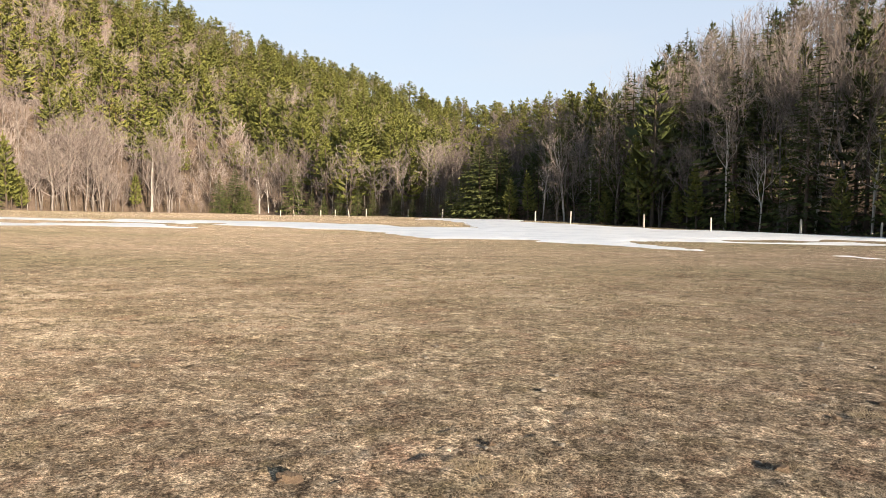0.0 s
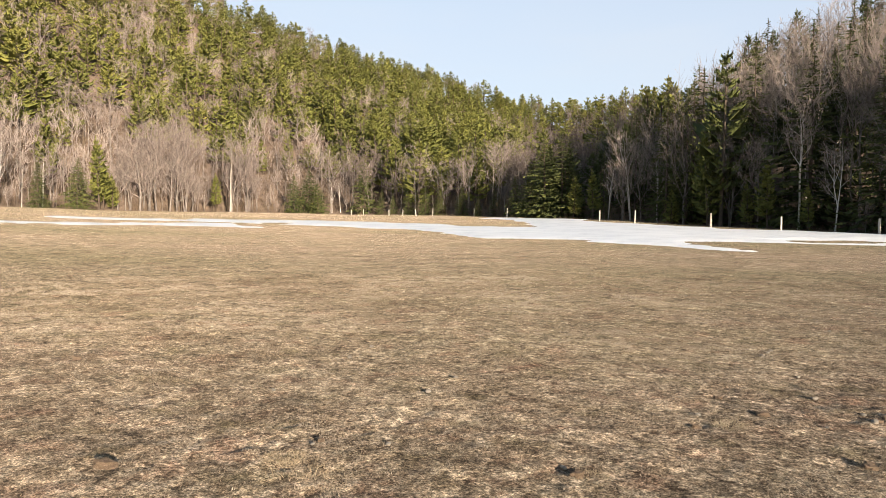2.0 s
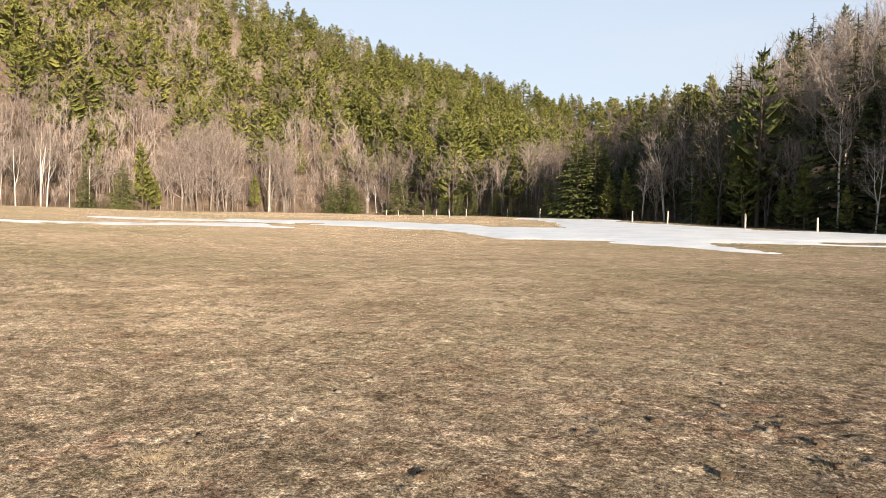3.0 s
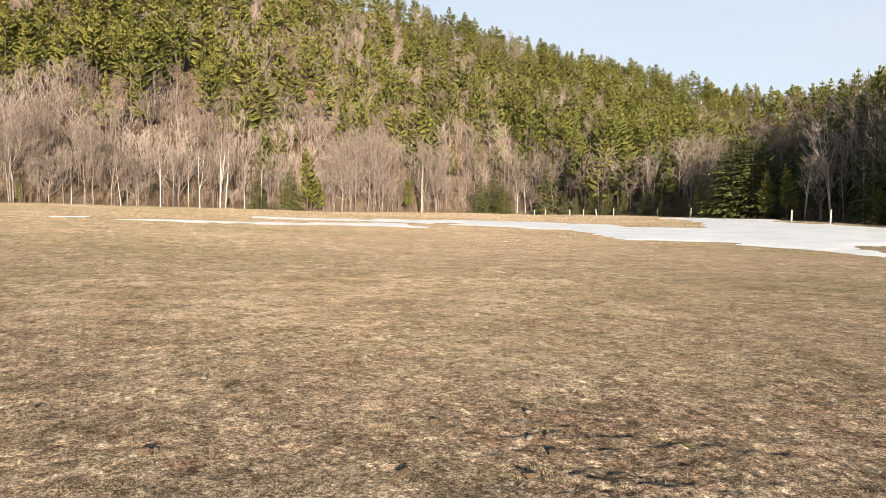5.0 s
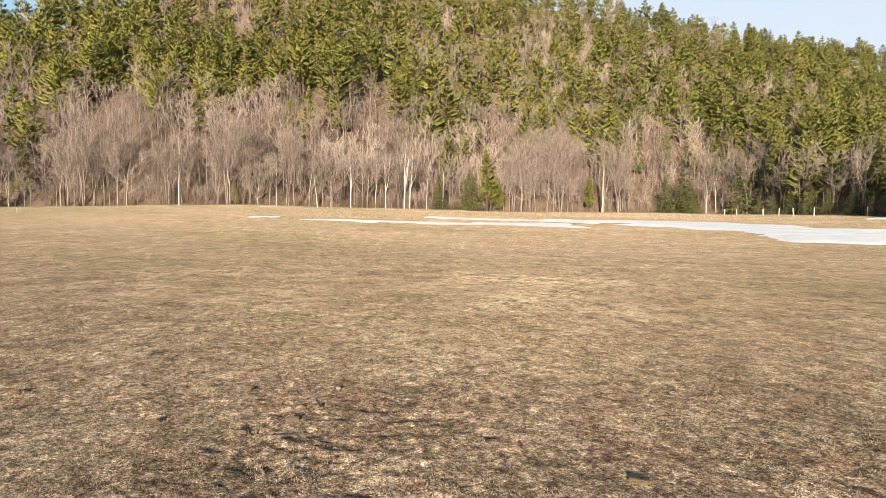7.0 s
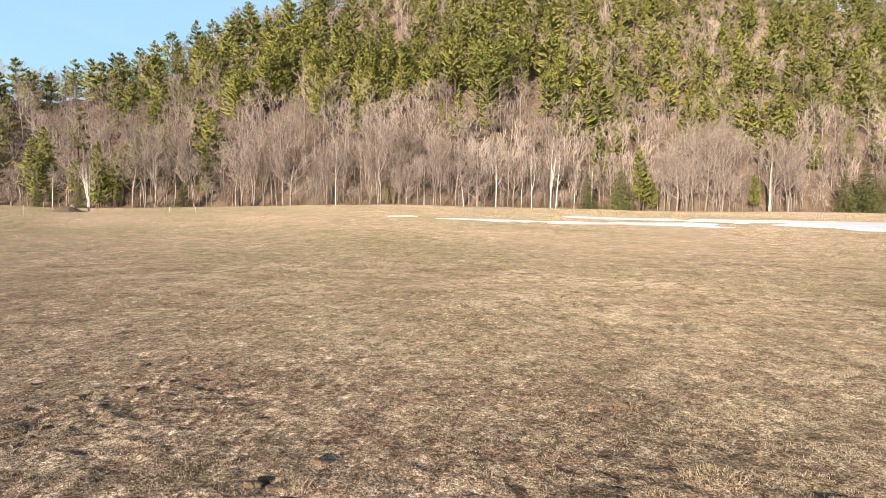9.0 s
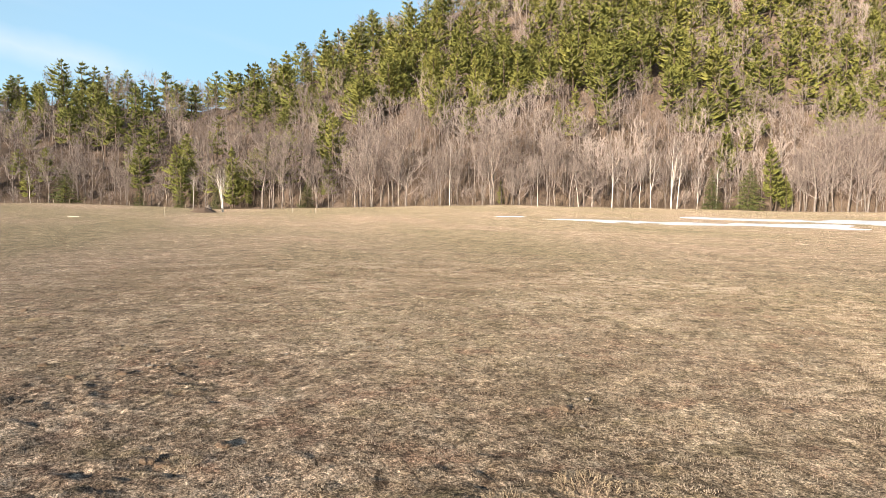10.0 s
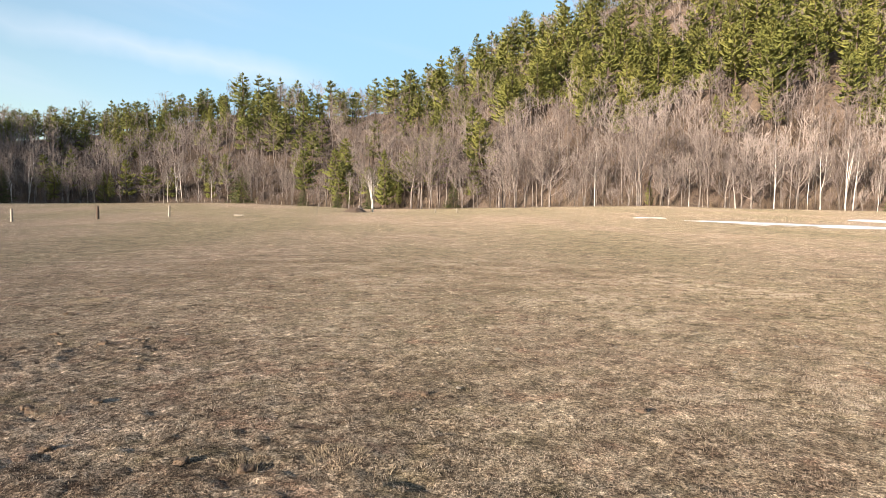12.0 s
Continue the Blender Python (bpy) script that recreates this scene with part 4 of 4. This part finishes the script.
for kind, rows in (("birch", BIRCHES), ("fir", FIRS), ("pine", PINES), ("bare", HARDWOODS)):
    for x, y, h in rows:
        plant_one(kind, x, y, h)
M_OAKLEAF = foliage("dead_oak_leaves", [(0.0, (0.20, 0.08, 0.025)), (0.5, (0.42, 0.17, 0.05)), (1.0, (0.55, 0.27, 0.09))], 0.2)
plant(tree_kind("oak", pine_pattern(580, 40, 0.34, 0.2, 9, 0.9), M_BARK, M_OAKLEAF, "crown"), -55.1, 525.4, 15.0, 1.0, 0.0,
      "small oak still holding its rust-orange leaves among pines", "oak tree", "")
plant(tree_kind("birch", bare_pattern(570, 6, 6, 8, 0.2, 0.012, 0.3, 0.003, True, 4, 0.75), M_BIRCH, M_TWIG, "crown"), -181.4, 34.3, 13.5, 1.0, 0.6,
      "many-stemmed white birch beside a heap of earth", "birch tree", "")


def build_snag(x, y, h):
    """A dead trunk, broken off at the top, with a few stubs."""
    g = np.random.default_rng(575)
    top = new("snag")
    top.matrix_world = pose(x, y, float(ground_z(x, y)), 0, 1.5, 0)
    stem = Soup()
    pts = [np.array([0.12 * math.sin(k * 1.7), 0.1 * math.cos(k * 2.3), -0.4 + (h + 0.4) * k / 6]) for k in range(7)]
    stem.stem(pts, [0.5, 0.36, 0.31, 0.27, 0.23, 0.19, 0.08], 8, 0.6)
    v, t, c = stem.arrays()
    part("trunk", mesh_np("snag_trunk", v, t, [M_SNAG], None, c, normals=vertex_normals(v, t)), top)
    for k in range(9):
        z = h * (0.25 + 0.07 * k)
        a = k * 2.4
        ln = g.uniform(0.6, 2.2)
        stub = Soup()
        stub.tube((0, 0, z), (ln * math.cos(a), ln * math.sin(a), z + ln * g.uniform(-0.2, 0.5)), 0.1, 0.03, 5, 0.6)
        v, t, c = stub.arrays()
        part("branch_stub", mesh_np("branch_stub", v, t, [M_SNAG], None, c, normals=vertex_normals(v, t)), top)
    return tagged(top, "pale dead tree trunk with a broken top at the wood's edge", "dead tree")


build_snag(-107.6, 230.5, 22.5)
# the rest of the edge, filled in between
KNOWN = [(float(bearing(x, y)), math.hypot(x - CX, y - CY), w) for rows, w in ((FIRS, 3.4), (PINES, 3.0), (BIRCHES, 1.6), (HARDWOODS, 2.0)) for x, y, h in rows]
az = -121.0
while az < 62:
    r = edge_r(az) + g_edge.uniform(1.0, 9.0)
    x, y = CX + r * math.sin(radians(az)), CY + r * math.cos(radians(az))
    # the known trees stand clear of the filling
    if any(abs(az - a) * radians(r) < (w if q < r + 8 else 0) for a, q, w in KNOWN):
        az += math.degrees(1.2 / r)
        continue
    roll = g_edge.random()
    if az > 0:
        kind = "fir" if roll < 0.2 else "pine" if roll < 0.34 else "birch" if roll < 0.54 else "sapling" if roll < 0.64 else "bare"
        # unseen past 40 degrees: half height, so the sun reaches the right wood
        h = g_edge.uniform(11, 23) * (1.0 if az < 40 else 0.5)
    elif az > -22:
        kind = "fir" if roll < 0.74 else "pine" if roll < 0.8 else "birch" if roll < 0.92 else "bare"
        h = g_edge.uniform(4.5, 9)
    else:
        kind = "fir" if roll < 0.05 else "pine" if roll < 0.11 else "birch" if roll < 0.2 else "sapling" if roll < 0.5 else "bare"
        h = g_edge.uniform(12, 23) if kind in ("birch", "bare") else g_edge.uniform(7, 14)
    if kind == "sapling":
        h = g_edge.uniform(4.5, 10)
    plant_one(kind, x, y, h)
    az += math.degrees(g_edge.uniform(1.4, 4.4) * (0.62 if -16 < az < 2 else 1.0) / r)


# ---------------------------------------------------------------- brush under the trees
def brush_pattern(seed, stems=26):
    g = np.random.default_rng(seed)
    s = Soup()
    for _ in range(stems):
        a, r = g.uniform(0, 6.28), g.uniform(0, 0.5)
        base = np.array([r * math.cos(a), r * math.sin(a), -0.05])
        tip = base + np.array([g.normal(0, 0.16), g.normal(0, 0.16), g.uniform(0.4, 1.0)])
        s.spike(base, tip, g.uniform(0.012, 0.03), g.uniform(0, 1), g)
        mid = base + (tip - base) * 0.5
        s.spike(mid, mid + np.array([g.normal(0, 0.25), g.normal(0, 0.25), g.uniform(0.15, 0.45)]), 0.014, g.uniform(0, 1), g)
    return with_normals(s.arrays())


def build_brush(name, az0, az1, r0, r1, spacing, height, seed, label):
    g = np.random.default_rng(seed)
    pats = [brush_pattern(600 + k) for k in range(6)]
    cells = plant_cells(az0, az1, lambda a: edge_r(a) + r0, lambda a: edge_r(a) + r1, lambda r: spacing, seed)
    keep = fbm(cells[:, 0] * 0.9, cells[:, 1] / 6, 151, 2) > 0.4
    cells = cells[keep]
    x, y = CX + cells[:, 1] * np.sin(np.radians(cells[:, 0])), CY + cells[:, 1] * np.cos(np.radians(cells[:, 0]))
    n = len(x)
    h = height * g.uniform(0.4, 1.3, n)
    v, t, c, _ = merged(pats, g.integers(0, len(pats), n), np.c_[x, y, ground_z(x, y)], g.uniform(0, 6.28, n), np.c_[h * 0.9, h], g.uniform(0, 1, n))
    return tagged(new(name, mesh_np(name, v, t, [M_BRUSH], None, c)), label, "brush", kind="stuff")


build_brush("edge_weeds", -121, 56, -4, 4, 1.9, 0.7, 31, "dry straw-coloured weeds and saplings along the wood's edge")
build_brush("undergrowth", -121, 8, 2, 55, 3.6, 5.0, 33, "bare brown undergrowth beneath the hardwoods")


# ---------------------------------------------------------------- fence posts
def lathe(profile, sides, jitter, g):
    """A rough round body from (radius, height) rings, closed at both ends."""
    v, t = [], []
    for k, (r, z) in enumerate(profile):
        for j in range(sides):
            a = 2 * math.pi * j / sides
            q = r * (1 + g.uniform(-jitter, jitter))
            v.append((q * math.cos(a), q * math.sin(a), z + g.uniform(-jitter, jitter) * r * 0.4))
    for k in range(len(profile) - 1):
        for j in range(sides):
            a, b = k * sides + j, k * sides + (j + 1) % sides
            t += [(a, b, b + sides), (a, b + sides, a + sides)]
    n = len(v)
    v += [(0, 0, profile[0][1]), (0, 0, profile[-1][1] + profile[-1][0] * 0.25)]
    for j in range(sides):
        t.append((n, (j + 1) % sides, j))
        t.append((n + 1, n - sides + j, n - sides + (j + 1) % sides))
    return np.array(v), np.array(t)


def post_mesh(seed, radius, wood=M_POST):
    g = np.random.default_rng(seed)
    v, t = lathe([(radius * 1.1, -0.2), (radius * 1.05, 0.2), (radius, 0.5), (radius * 0.97, 0.8), (radius * 0.9, 0.97), (radius * 0.6, 1.0)], 9, 0.09, g)
    v[:, :2] += np.outer(np.clip(v[:, 2], 0, 1), g.normal(0, 0.02, 2))
    return mesh_np("fence_post", v, t, [wood])


POST_MESHES = [post_mesh(700 + k, r) for k, r in enumerate((0.13, 0.16))] + [post_mesh(702, 0.1, M_OLDPOST), post_mesh(703, 0.14, M_OLDPOST)]
POSTS = ((19.4, 131.4, 2.35, 2), (30.0, 119.3, 2.35, -1), (36.8, 106.5, 2.1, 1), (46.5, 98.9, 2.1, -2), (52.6, 90.6, 2.0, 3), (14.0, 144.1, 2.1, 0),
         (-28.8, 194.4, 2.2, 1), (-34.0, 196.4, 2.1, 11), (-39.1, 201.7, 2.0, -2), (-44.0, 204.8, 1.9, 1), (-55.1, 216.6, 1.9, -4), (-62.2, 226.4, 1.8, 3),
         (-16.5, 190.0, 2.2, 0), (-6.4, 172.2, 2.2, -5), (-101.6, -33.0, 2.2, 1), (-127.6, -13.1, 2.4, -1), (-153.2, 48.3, 1.2, 4), (-147.0, 52.9, 1.2, -3))
for k, (x, y, h, lean) in enumerate(POSTS):
    ob = new("fence_post", POST_MESHES[3 if x < -90 else k % 2])
    ob.matrix_world = Matrix.LocRotScale((x, y, float(ground_z(x, y))), Euler((radians(lean * 0.4), radians(lean), k * 1.3)), (1.6, 1.6, h) if x < -90 and h > 2 else (1, 1, h))
    tagged(ob, "leaning pale weathered wooden fence post" if abs(lean) > 8 else "weathered grey wooden fence post standing in grass and snow",
           "fence post", "old fence posts")
stub = new("fence_post", post_mesh(710, 0.3, M_DARKBARK))
stub.matrix_world = Matrix.LocRotScale((-115.1, -23.5, float(ground_z(-115.1, -23.5))), Euler((0, 0.02, 0)), (1, 1, 2.4))
tagged(stub, "thick dark weathered post standing alone in the pasture", "fence post", "old fence posts")
thin = new("fence_post", POST_MESHES[2])
thin.matrix_world = Matrix.LocRotScale((-143.0, 17.6, float(ground_z(-143.0, 17.6))), Euler((0, 0.03, 1)), (0.7, 0.7, 2.3))
tagged(thin, "slim pale wooden stake in the pasture", "fence post", "old fence posts")
for k in range(16):
    a = -101 + k * 1.05
    r = edge_r(a) - 3.5
    x, y = CX + r * math.sin(radians(a)), CY + r * math.cos(radians(a))
    ob = new("fence_post", POST_MESHES[2])
    ob.matrix_world = Matrix.LocRotScale((x, y, float(ground_z(x, y))), Euler((0.03 * (k % 3 - 1), 0.05 * (k % 2), k)), (0.8, 0.8, 1.3 + 0.12 * (k % 4)))
    tagged(ob, "slim wooden fence post before the far woods", "fence post", "far fence posts")


# ---------------------------------------------------------------- a felled log, a heap of earth and its stump
def build_log(x, y, turn, length, radius):
    g = np.random.default_rng(720)
    v, t = lathe([(radius * (1 - 0.25 * f) * (0.7 if f in (0, 1) else 1), f * length) for f in (0, 0.02, 0.25, 0.5, 0.75, 0.98, 1)], 9, 0.07, g)
    ob = new("log", mesh_np("log", v, t, [M_OLDPOST]))
    ob.matrix_world = Matrix.LocRotScale((x, y, float(ground_z(x, y)) + radius * 0.8), Euler((0, radians(90), turn)), None)
    return tagged(ob, "pale barkless log lying in the pasture", "log")


build_log(-137.0, -1.0, radians(52), 2.9, 0.17)


def build_mound(x, y, radius, height):
    n, m = 40, 14
    v, t = [], []
    for k in range(m):
        f = k / (m - 1)
        for j in range(n):
            a = 2 * math.pi * j / n
            rr = radius * f * (1 + 0.25 * (float(fbm(math.cos(a) * 1.5 + 7, math.sin(a) * 1.5 + 3, 161)) - 0.5))
            px, py = x + rr * 1.7 * math.cos(a), y + rr * math.sin(a)
            hh = height * (1 - f * f) ** 1.3 * (0.7 + 0.7 * float(fbm(px / 1.1, py / 1.1, 163, 3))) - 0.06 * f
            v.append((px - x, py - y, float(ground_z(px, py)) - float(ground_z(x, y)) + hh))
    for k in range(m - 1):
        for j in range(n):
            a, b = k * n + j, k * n + (j + 1) % n
            t += [(a, a + n, b + n), (a, b + n, b)]
    ob = new("earth_mound", mesh_np("earth_mound", v, t, [M_EARTH], smooth=True))
    ob.location = (x, y, float(ground_z(x, y)))
    return tagged(ob, "low heap of dark bare earth before the trees", "mound")


build_mound(-180.0, 29.0, 4.0, 1.3)
g_stump = np.random.default_rng(730)
sv, st_ = lathe([(0.75, -0.3), (0.6, 0.1), (0.45, 0.5), (0.42, 1.0), (0.3, 1.1)], 11, 0.16, g_stump)
stump = new("stump", mesh_np("stump", sv, st_, [M_BARK]))
stump.matrix_world = Matrix.LocRotScale((-179.0, 30.5, float(ground_z(-179.0, 30.5)) + 0.9), Euler((0.4, 0.25, 0)), (1.1, 1.1, 1.0))
tagged(stump, "torn grey tree stump tipped on a heap of earth", "stump")


# ---------------------------------------------------------------- stones in the pasture
def stone_mesh(seed):
    g = np.random.default_rng(seed)
    bm = bmesh.new()
    bmesh.ops.create_icosphere(bm, subdivisions=2, radius=1.0)
    cut = [Vector(g.normal(size=3)).normalized() for _ in range(6)]
    for q in bm.verts:
        s = 1 + 0.22 * noise.noise(q.co * 1.4 + Vector((seed, 0, 0))) + 0.08 * noise.noise(q.co * 4)
        q.co *= s
        for c in cut:
            d = q.co.dot(c) - 0.72
            if d > 0:
                q.co -= c * d * 0.85
        q.co.z *= 0.6
    me = bpy.data.meshes.new("stone")
    bm.to_mesh(me)
    bm.free()
    me.materials.append(M_STONE)
    return me


STONE_MESHES = [stone_mesh(800 + k) for k in range(5)]
STONES = ((-0.83, 12.21, 6), (-1.89, 16.72, 5), (-5.25, 18.88, 8), (-6.56, 21.2, 5), (0.67, 9.81, 5), (1.58, 9.98, 6), (-0.36, 14.9, 8),
          (1.64, 12.54, 8), (4.06, 18.4, 6), (6.49, 26.26, 6), (9.17, 25.34, 6), (7.87, 16.55, 7), (7.94, 14.7, 6), (5.66, 11.97, 6), (-0.2, 16.0, 8),
          (1.95, 13.5, 8), (7.65, 13.15, 9), (8.05, 12.05, 9), (8.32, 12.36, 5), (7.25, 11.59, 4), (-5.69, 20.93, 6), (3.71, 9.58, 6), (13.44, 18.41, 7),
          (10.77, 21.64, 6), (8.02, 12.36, 7))
STONES_FAR = ((8.09, 16.9, 7), (12.16, 12.75, 4), (10.44, 19.91, 8), (10.67, 22.51, 6), (8.4, 27.07, 8), (11.15, 26.59, 9), (12.9, 26.78, 8), (13.16, 23.7, 6),
              (14.58, 17.49, 5), (8.24, 17.19, 7), (10.04, 27.7, 7), (2.3, 22.0, 5), (-10.5, 27.0, 6), (-16.0, 22.0, 7), (-3.0, 30.5, 6), (12.49, 12.21, 5))
for k, (x, y, cm) in enumerate(STONES + STONES_FAR):
    ob = new("stone", STONE_MESHES[k % 5])
    s = cm / 100 * 0.62
    ob.matrix_world = Matrix.LocRotScale((x, y, float(ground_z(x, y)) + s * 0.32), Euler((0.2 * math.sin(k), 0.2 * math.cos(k), k * 1.9)), (s * 1.25, s, s))
    tagged(ob, "pale weathered fieldstone lying in short grass", "stone", "stones in the pasture")


# ---------------------------------------------------------------- clods of turf kicked up by hooves
M_CLOD = grained("turf_clod", [(0.3, (0.07, 0.045, 0.03)), (0.5, (0.2, 0.14, 0.095)), (0.7, (0.36, 0.27, 0.185))], 14.0, 0.95, 1.0, 0.02)


def clod_mesh(seed):
    bm = bmesh.new()
    bmesh.ops.create_icosphere(bm, subdivisions=3, radius=1.0)
    for q in bm.verts:
        p = q.co * 1.3 + Vector((seed * 3.1, 0, 0))
        q.co *= 1 + 0.45 * noise.noise(p) + 0.22 * noise.noise(p * 3.1) + 0.1 * noise.noise(p * 7.3)
        q.co.z = max(-0.5, min(q.co.z, 0.62 + 0.12 * noise.noise(p * 4))) * 0.75
    me = bpy.data.meshes.new("turf_clod")
    bm.to_mesh(me)
    bm.free()
    me.materials.append(M_CLOD)
    return me


CLOD_MESHES = [clod_mesh(830 + k) for k in range(4)]
CLODS = ((-1.37, 8.72, 20), (16.62, 15.29, 17), (13.79, 12.09, 15), (15.48, 12.83, 14), (13.76, 17.79, 13), (16.28, 14.53, 14), (13.43, 12.82, 12), (13.57, 11.91, 17), (13.32, 12.78, 13), (7.15, 10.13, 14), (8.49, 10.73, 14), (3.85, 9.31, 13), (6.2, 13.03, 9), (8.26, 12.21, 9), (8.37, 12.35, 7), (8.11, 12.06, 8), (6.57, 12.08, 14), (8.54, 11.57, 15), (15.23, 20.77, 12), (-5.44, 13.7, 15), (0.74, 9.92, 9), (5.52, 11.39, 12))
for k, (x, y, cm) in enumerate(CLODS):
    ob = new("turf_clod", CLOD_MESHES[k % 4])
    s = cm / 200
    ob.matrix_world = Matrix.LocRotScale((x, y, float(ground_z(x, y)) + s * 0.28), Euler((0.15 * math.sin(k * 2), 0.15 * math.cos(k), k * 2.3)), (s * 1.3, s, s))
    tagged(ob, "rough brown clod of turf kicked up on the grass", "clod", "clods in the pasture")


# ---------------------------------------------------------------- standing tussocks and stalks
def tussock_pattern(seed, blades, tall, spread):
    g = np.random.default_rng(seed)
    s = Soup()
    for _ in range(blades):
        a, r = g.uniform(0, 6.28), spread * math.sqrt(g.random())
        base = np.array([r * math.cos(a), r * math.sin(a), -0.03])
        ln = tall * g.uniform(0.35, 1.1)
        way = np.array([math.cos(a) * 0.5 + g.normal(0, 0.35), math.sin(a) * 0.5 + g.normal(0, 0.35), g.uniform(0.5, 1.2)])
        way /= np.linalg.norm(way)
        mid = base + way * ln * 0.6
        tip = mid + (way + np.array([g.normal(0, 0.3), g.normal(0, 0.3), -g.uniform(0.1, 0.8)])) * ln * 0.45
        w = np.cross(way, g.normal(size=3))
        w *= g.uniform(0.0012, 0.0026) / (np.linalg.norm(w) + 1e-9)
        s.add([base - w, base + w, mid + w * 0.8, mid - w * 0.8, tip], [(0, 1, 2), (0, 2, 3), (3, 2, 4)], g.uniform(0.25, 1.0))
    return s.arrays()


M_BLADE = foliage("dry_grass_blades", [(0.0, (0.046, 0.031, 0.0205)), (0.3, (0.143, 0.104, 0.069)), (0.6, (0.263, 0.206, 0.152)), (1.0, (0.395, 0.336, 0.263))], 0.25, 0.8)
M_STALK = foliage("bleached_grass_stalks", [(0.0, (0.072, 0.048, 0.0288)), (0.35, (0.224, 0.168, 0.108)), (0.7, (0.384, 0.312, 0.212)), (1.0, (0.496, 0.424, 0.312))], 0.25, 0.8)
TUSSOCK_MESHES = []
for k in range(5):
    tv, tt, tc = tussock_pattern(900 + k, 650, (0.11, 0.08, 0.12, 0.09, 0.075)[k], (0.24, 0.3, 0.22, 0.34, 0.26)[k])
    TUSSOCK_MESHES.append(mesh_np("tussock", tv, tt, [M_STALK], None, tc))
TUSSOCKS = ((16.33, 16.32, 1.5), (16.7, 16.6, 1.3), (16.41, 15.23, 1.2), (14.9, 18.9, 1.2), (15.2, 19.2, 1.0), (0.8, 9.0, 1.5), (1.1, 8.8, 1.2), (0.5, 9.3, 1.0), (13.7, 17.95, 0.8),
            (12.93, 20.9, 1.0), (12.4, 20.5, 0.8), (2.4, 10.9, 0.9), (6.0, 11.5, 1.0), (8.6, 10.8, 0.9), (7.2, 10.1, 0.8), (13.8, 12.3, 0.9), (11.0, 12.6, 0.8), (4.0, 9.3, 0.9))
for k, (x, y, s) in enumerate(TUSSOCKS):
    ob = new("grass_tussock", TUSSOCK_MESHES[k % 5])
    ob.matrix_world = Matrix.LocRotScale((x, y, float(ground_z(x, y))), Euler((0, 0, k * 2.1)), (s, s, s))
    tagged(ob, "tuft of tall dry straw-coloured grass", "grass tuft", "tufts of dry grass")


# ---------------------------------------------------------------- matted grass over the near pasture
def build_grass(name, count, cx, cy, rx, ry, seed, long0, long1, label, clumps=0):
    """Short dry blades: strewn singly, or in small upright clumps."""
    g = np.random.default_rng(seed)
    seats = clumps or count
    a, r = g.uniform(0, 2 * np.pi, seats), g.random(seats) ** 0.62
    x, y = cx + rx * r * np.cos(a), cy + ry * r * np.sin(a)
    clump = fbm(x / 0.4, y / 0.4, 171, 3)
    patch = fbm(x / 2.6, y / 2.6, 173, 3)
    keep = g.random(seats) < np.clip((clump - 0.40) * 5.0, 0.06, 1) * (1 - pits(x, y)) * (1 - 0.45 * poached(x, y))
    x, y, clump, patch = x[keep], y[keep], clump[keep], patch[keep]
    away = np.clip(np.hypot(x - 11, y - 4) / 13, 1, 2.6)
    lean = 2.4 + 2.2 * (fbm(x / 5, y / 5, 181, 2) - 0.5)
    tone = 0.42 + 1.9 * (patch - 0.5) + 1.1 * (clump - 0.5) - 0.42 * poached(x, y)
    if clumps:
        each = count // clumps
        tone = tone + g.normal(0, 0.22, len(x))
        size = g.uniform(0.6, 1.5, len(x)) * away**0.6
        x, y, clump, away, lean, tone, size = [np.repeat(q, each) for q in (x, y, clump, away, lean, tone, size)]
        n = len(x)
        ang, rad = g.uniform(0, 2 * np.pi, n), 0.06 * size * np.sqrt(g.random(n))
        x, y = x + rad * np.cos(ang), y + rad * np.sin(ang)
        comb, up = ang + g.normal(0, 0.7, n), g.uniform(0.5, 1.45, n)
        ln = (long0 + (long1 - long0) * g.random(n)) * size
    else:
        n = len(x)
        comb, up = lean + g.normal(0, 1.6, n), g.uniform(0.15, 1.1, n)
        ln = (long0 + (long1 - long0) * g.random(n)) * (0.55 + 0.9 * clump) * away**0.5
    z = ground_z(x, y)
    dx, dy, dz = np.cos(comb) * np.cos(up) * ln, np.sin(comb) * np.cos(up) * ln, np.sin(up) * ln
    wid = g.uniform(0.0025, 0.006, n) * away
    wa = g.uniform(0, 2 * np.pi, n)
    wx, wy = np.cos(wa) * wid, np.sin(wa) * wid
    v = np.empty((n, 3, 3), np.float32)
    v[:, 0] = np.c_[x - wx, y - wy, z - 0.008]
    v[:, 1] = np.c_[x + wx, y + wy, z - 0.008]
    v[:, 2] = np.c_[x + dx, y + dy, z + dz]
    tint = np.clip(tone + g.normal(0, 0.22, n), 0, 1)
    me = mesh_np(name, v.reshape(-1, 3), np.arange(3 * n).reshape(-1, 3), [M_BLADE], None, np.repeat(tint, 3))
    return tagged(new(name, me), label, "grass", kind="stuff")


build_grass("grass", 430000, 5.5, 18.0, 26.0, 19.0, 41, 0.014, 0.042, "short matted dry grass of a grazed pasture")
build_grass("grass_clumps", 690000, 6.5, 17.5, 25.0, 17.0, 43, 0.012, 0.04, "small upright clumps of dry straw-coloured grass", 57500)
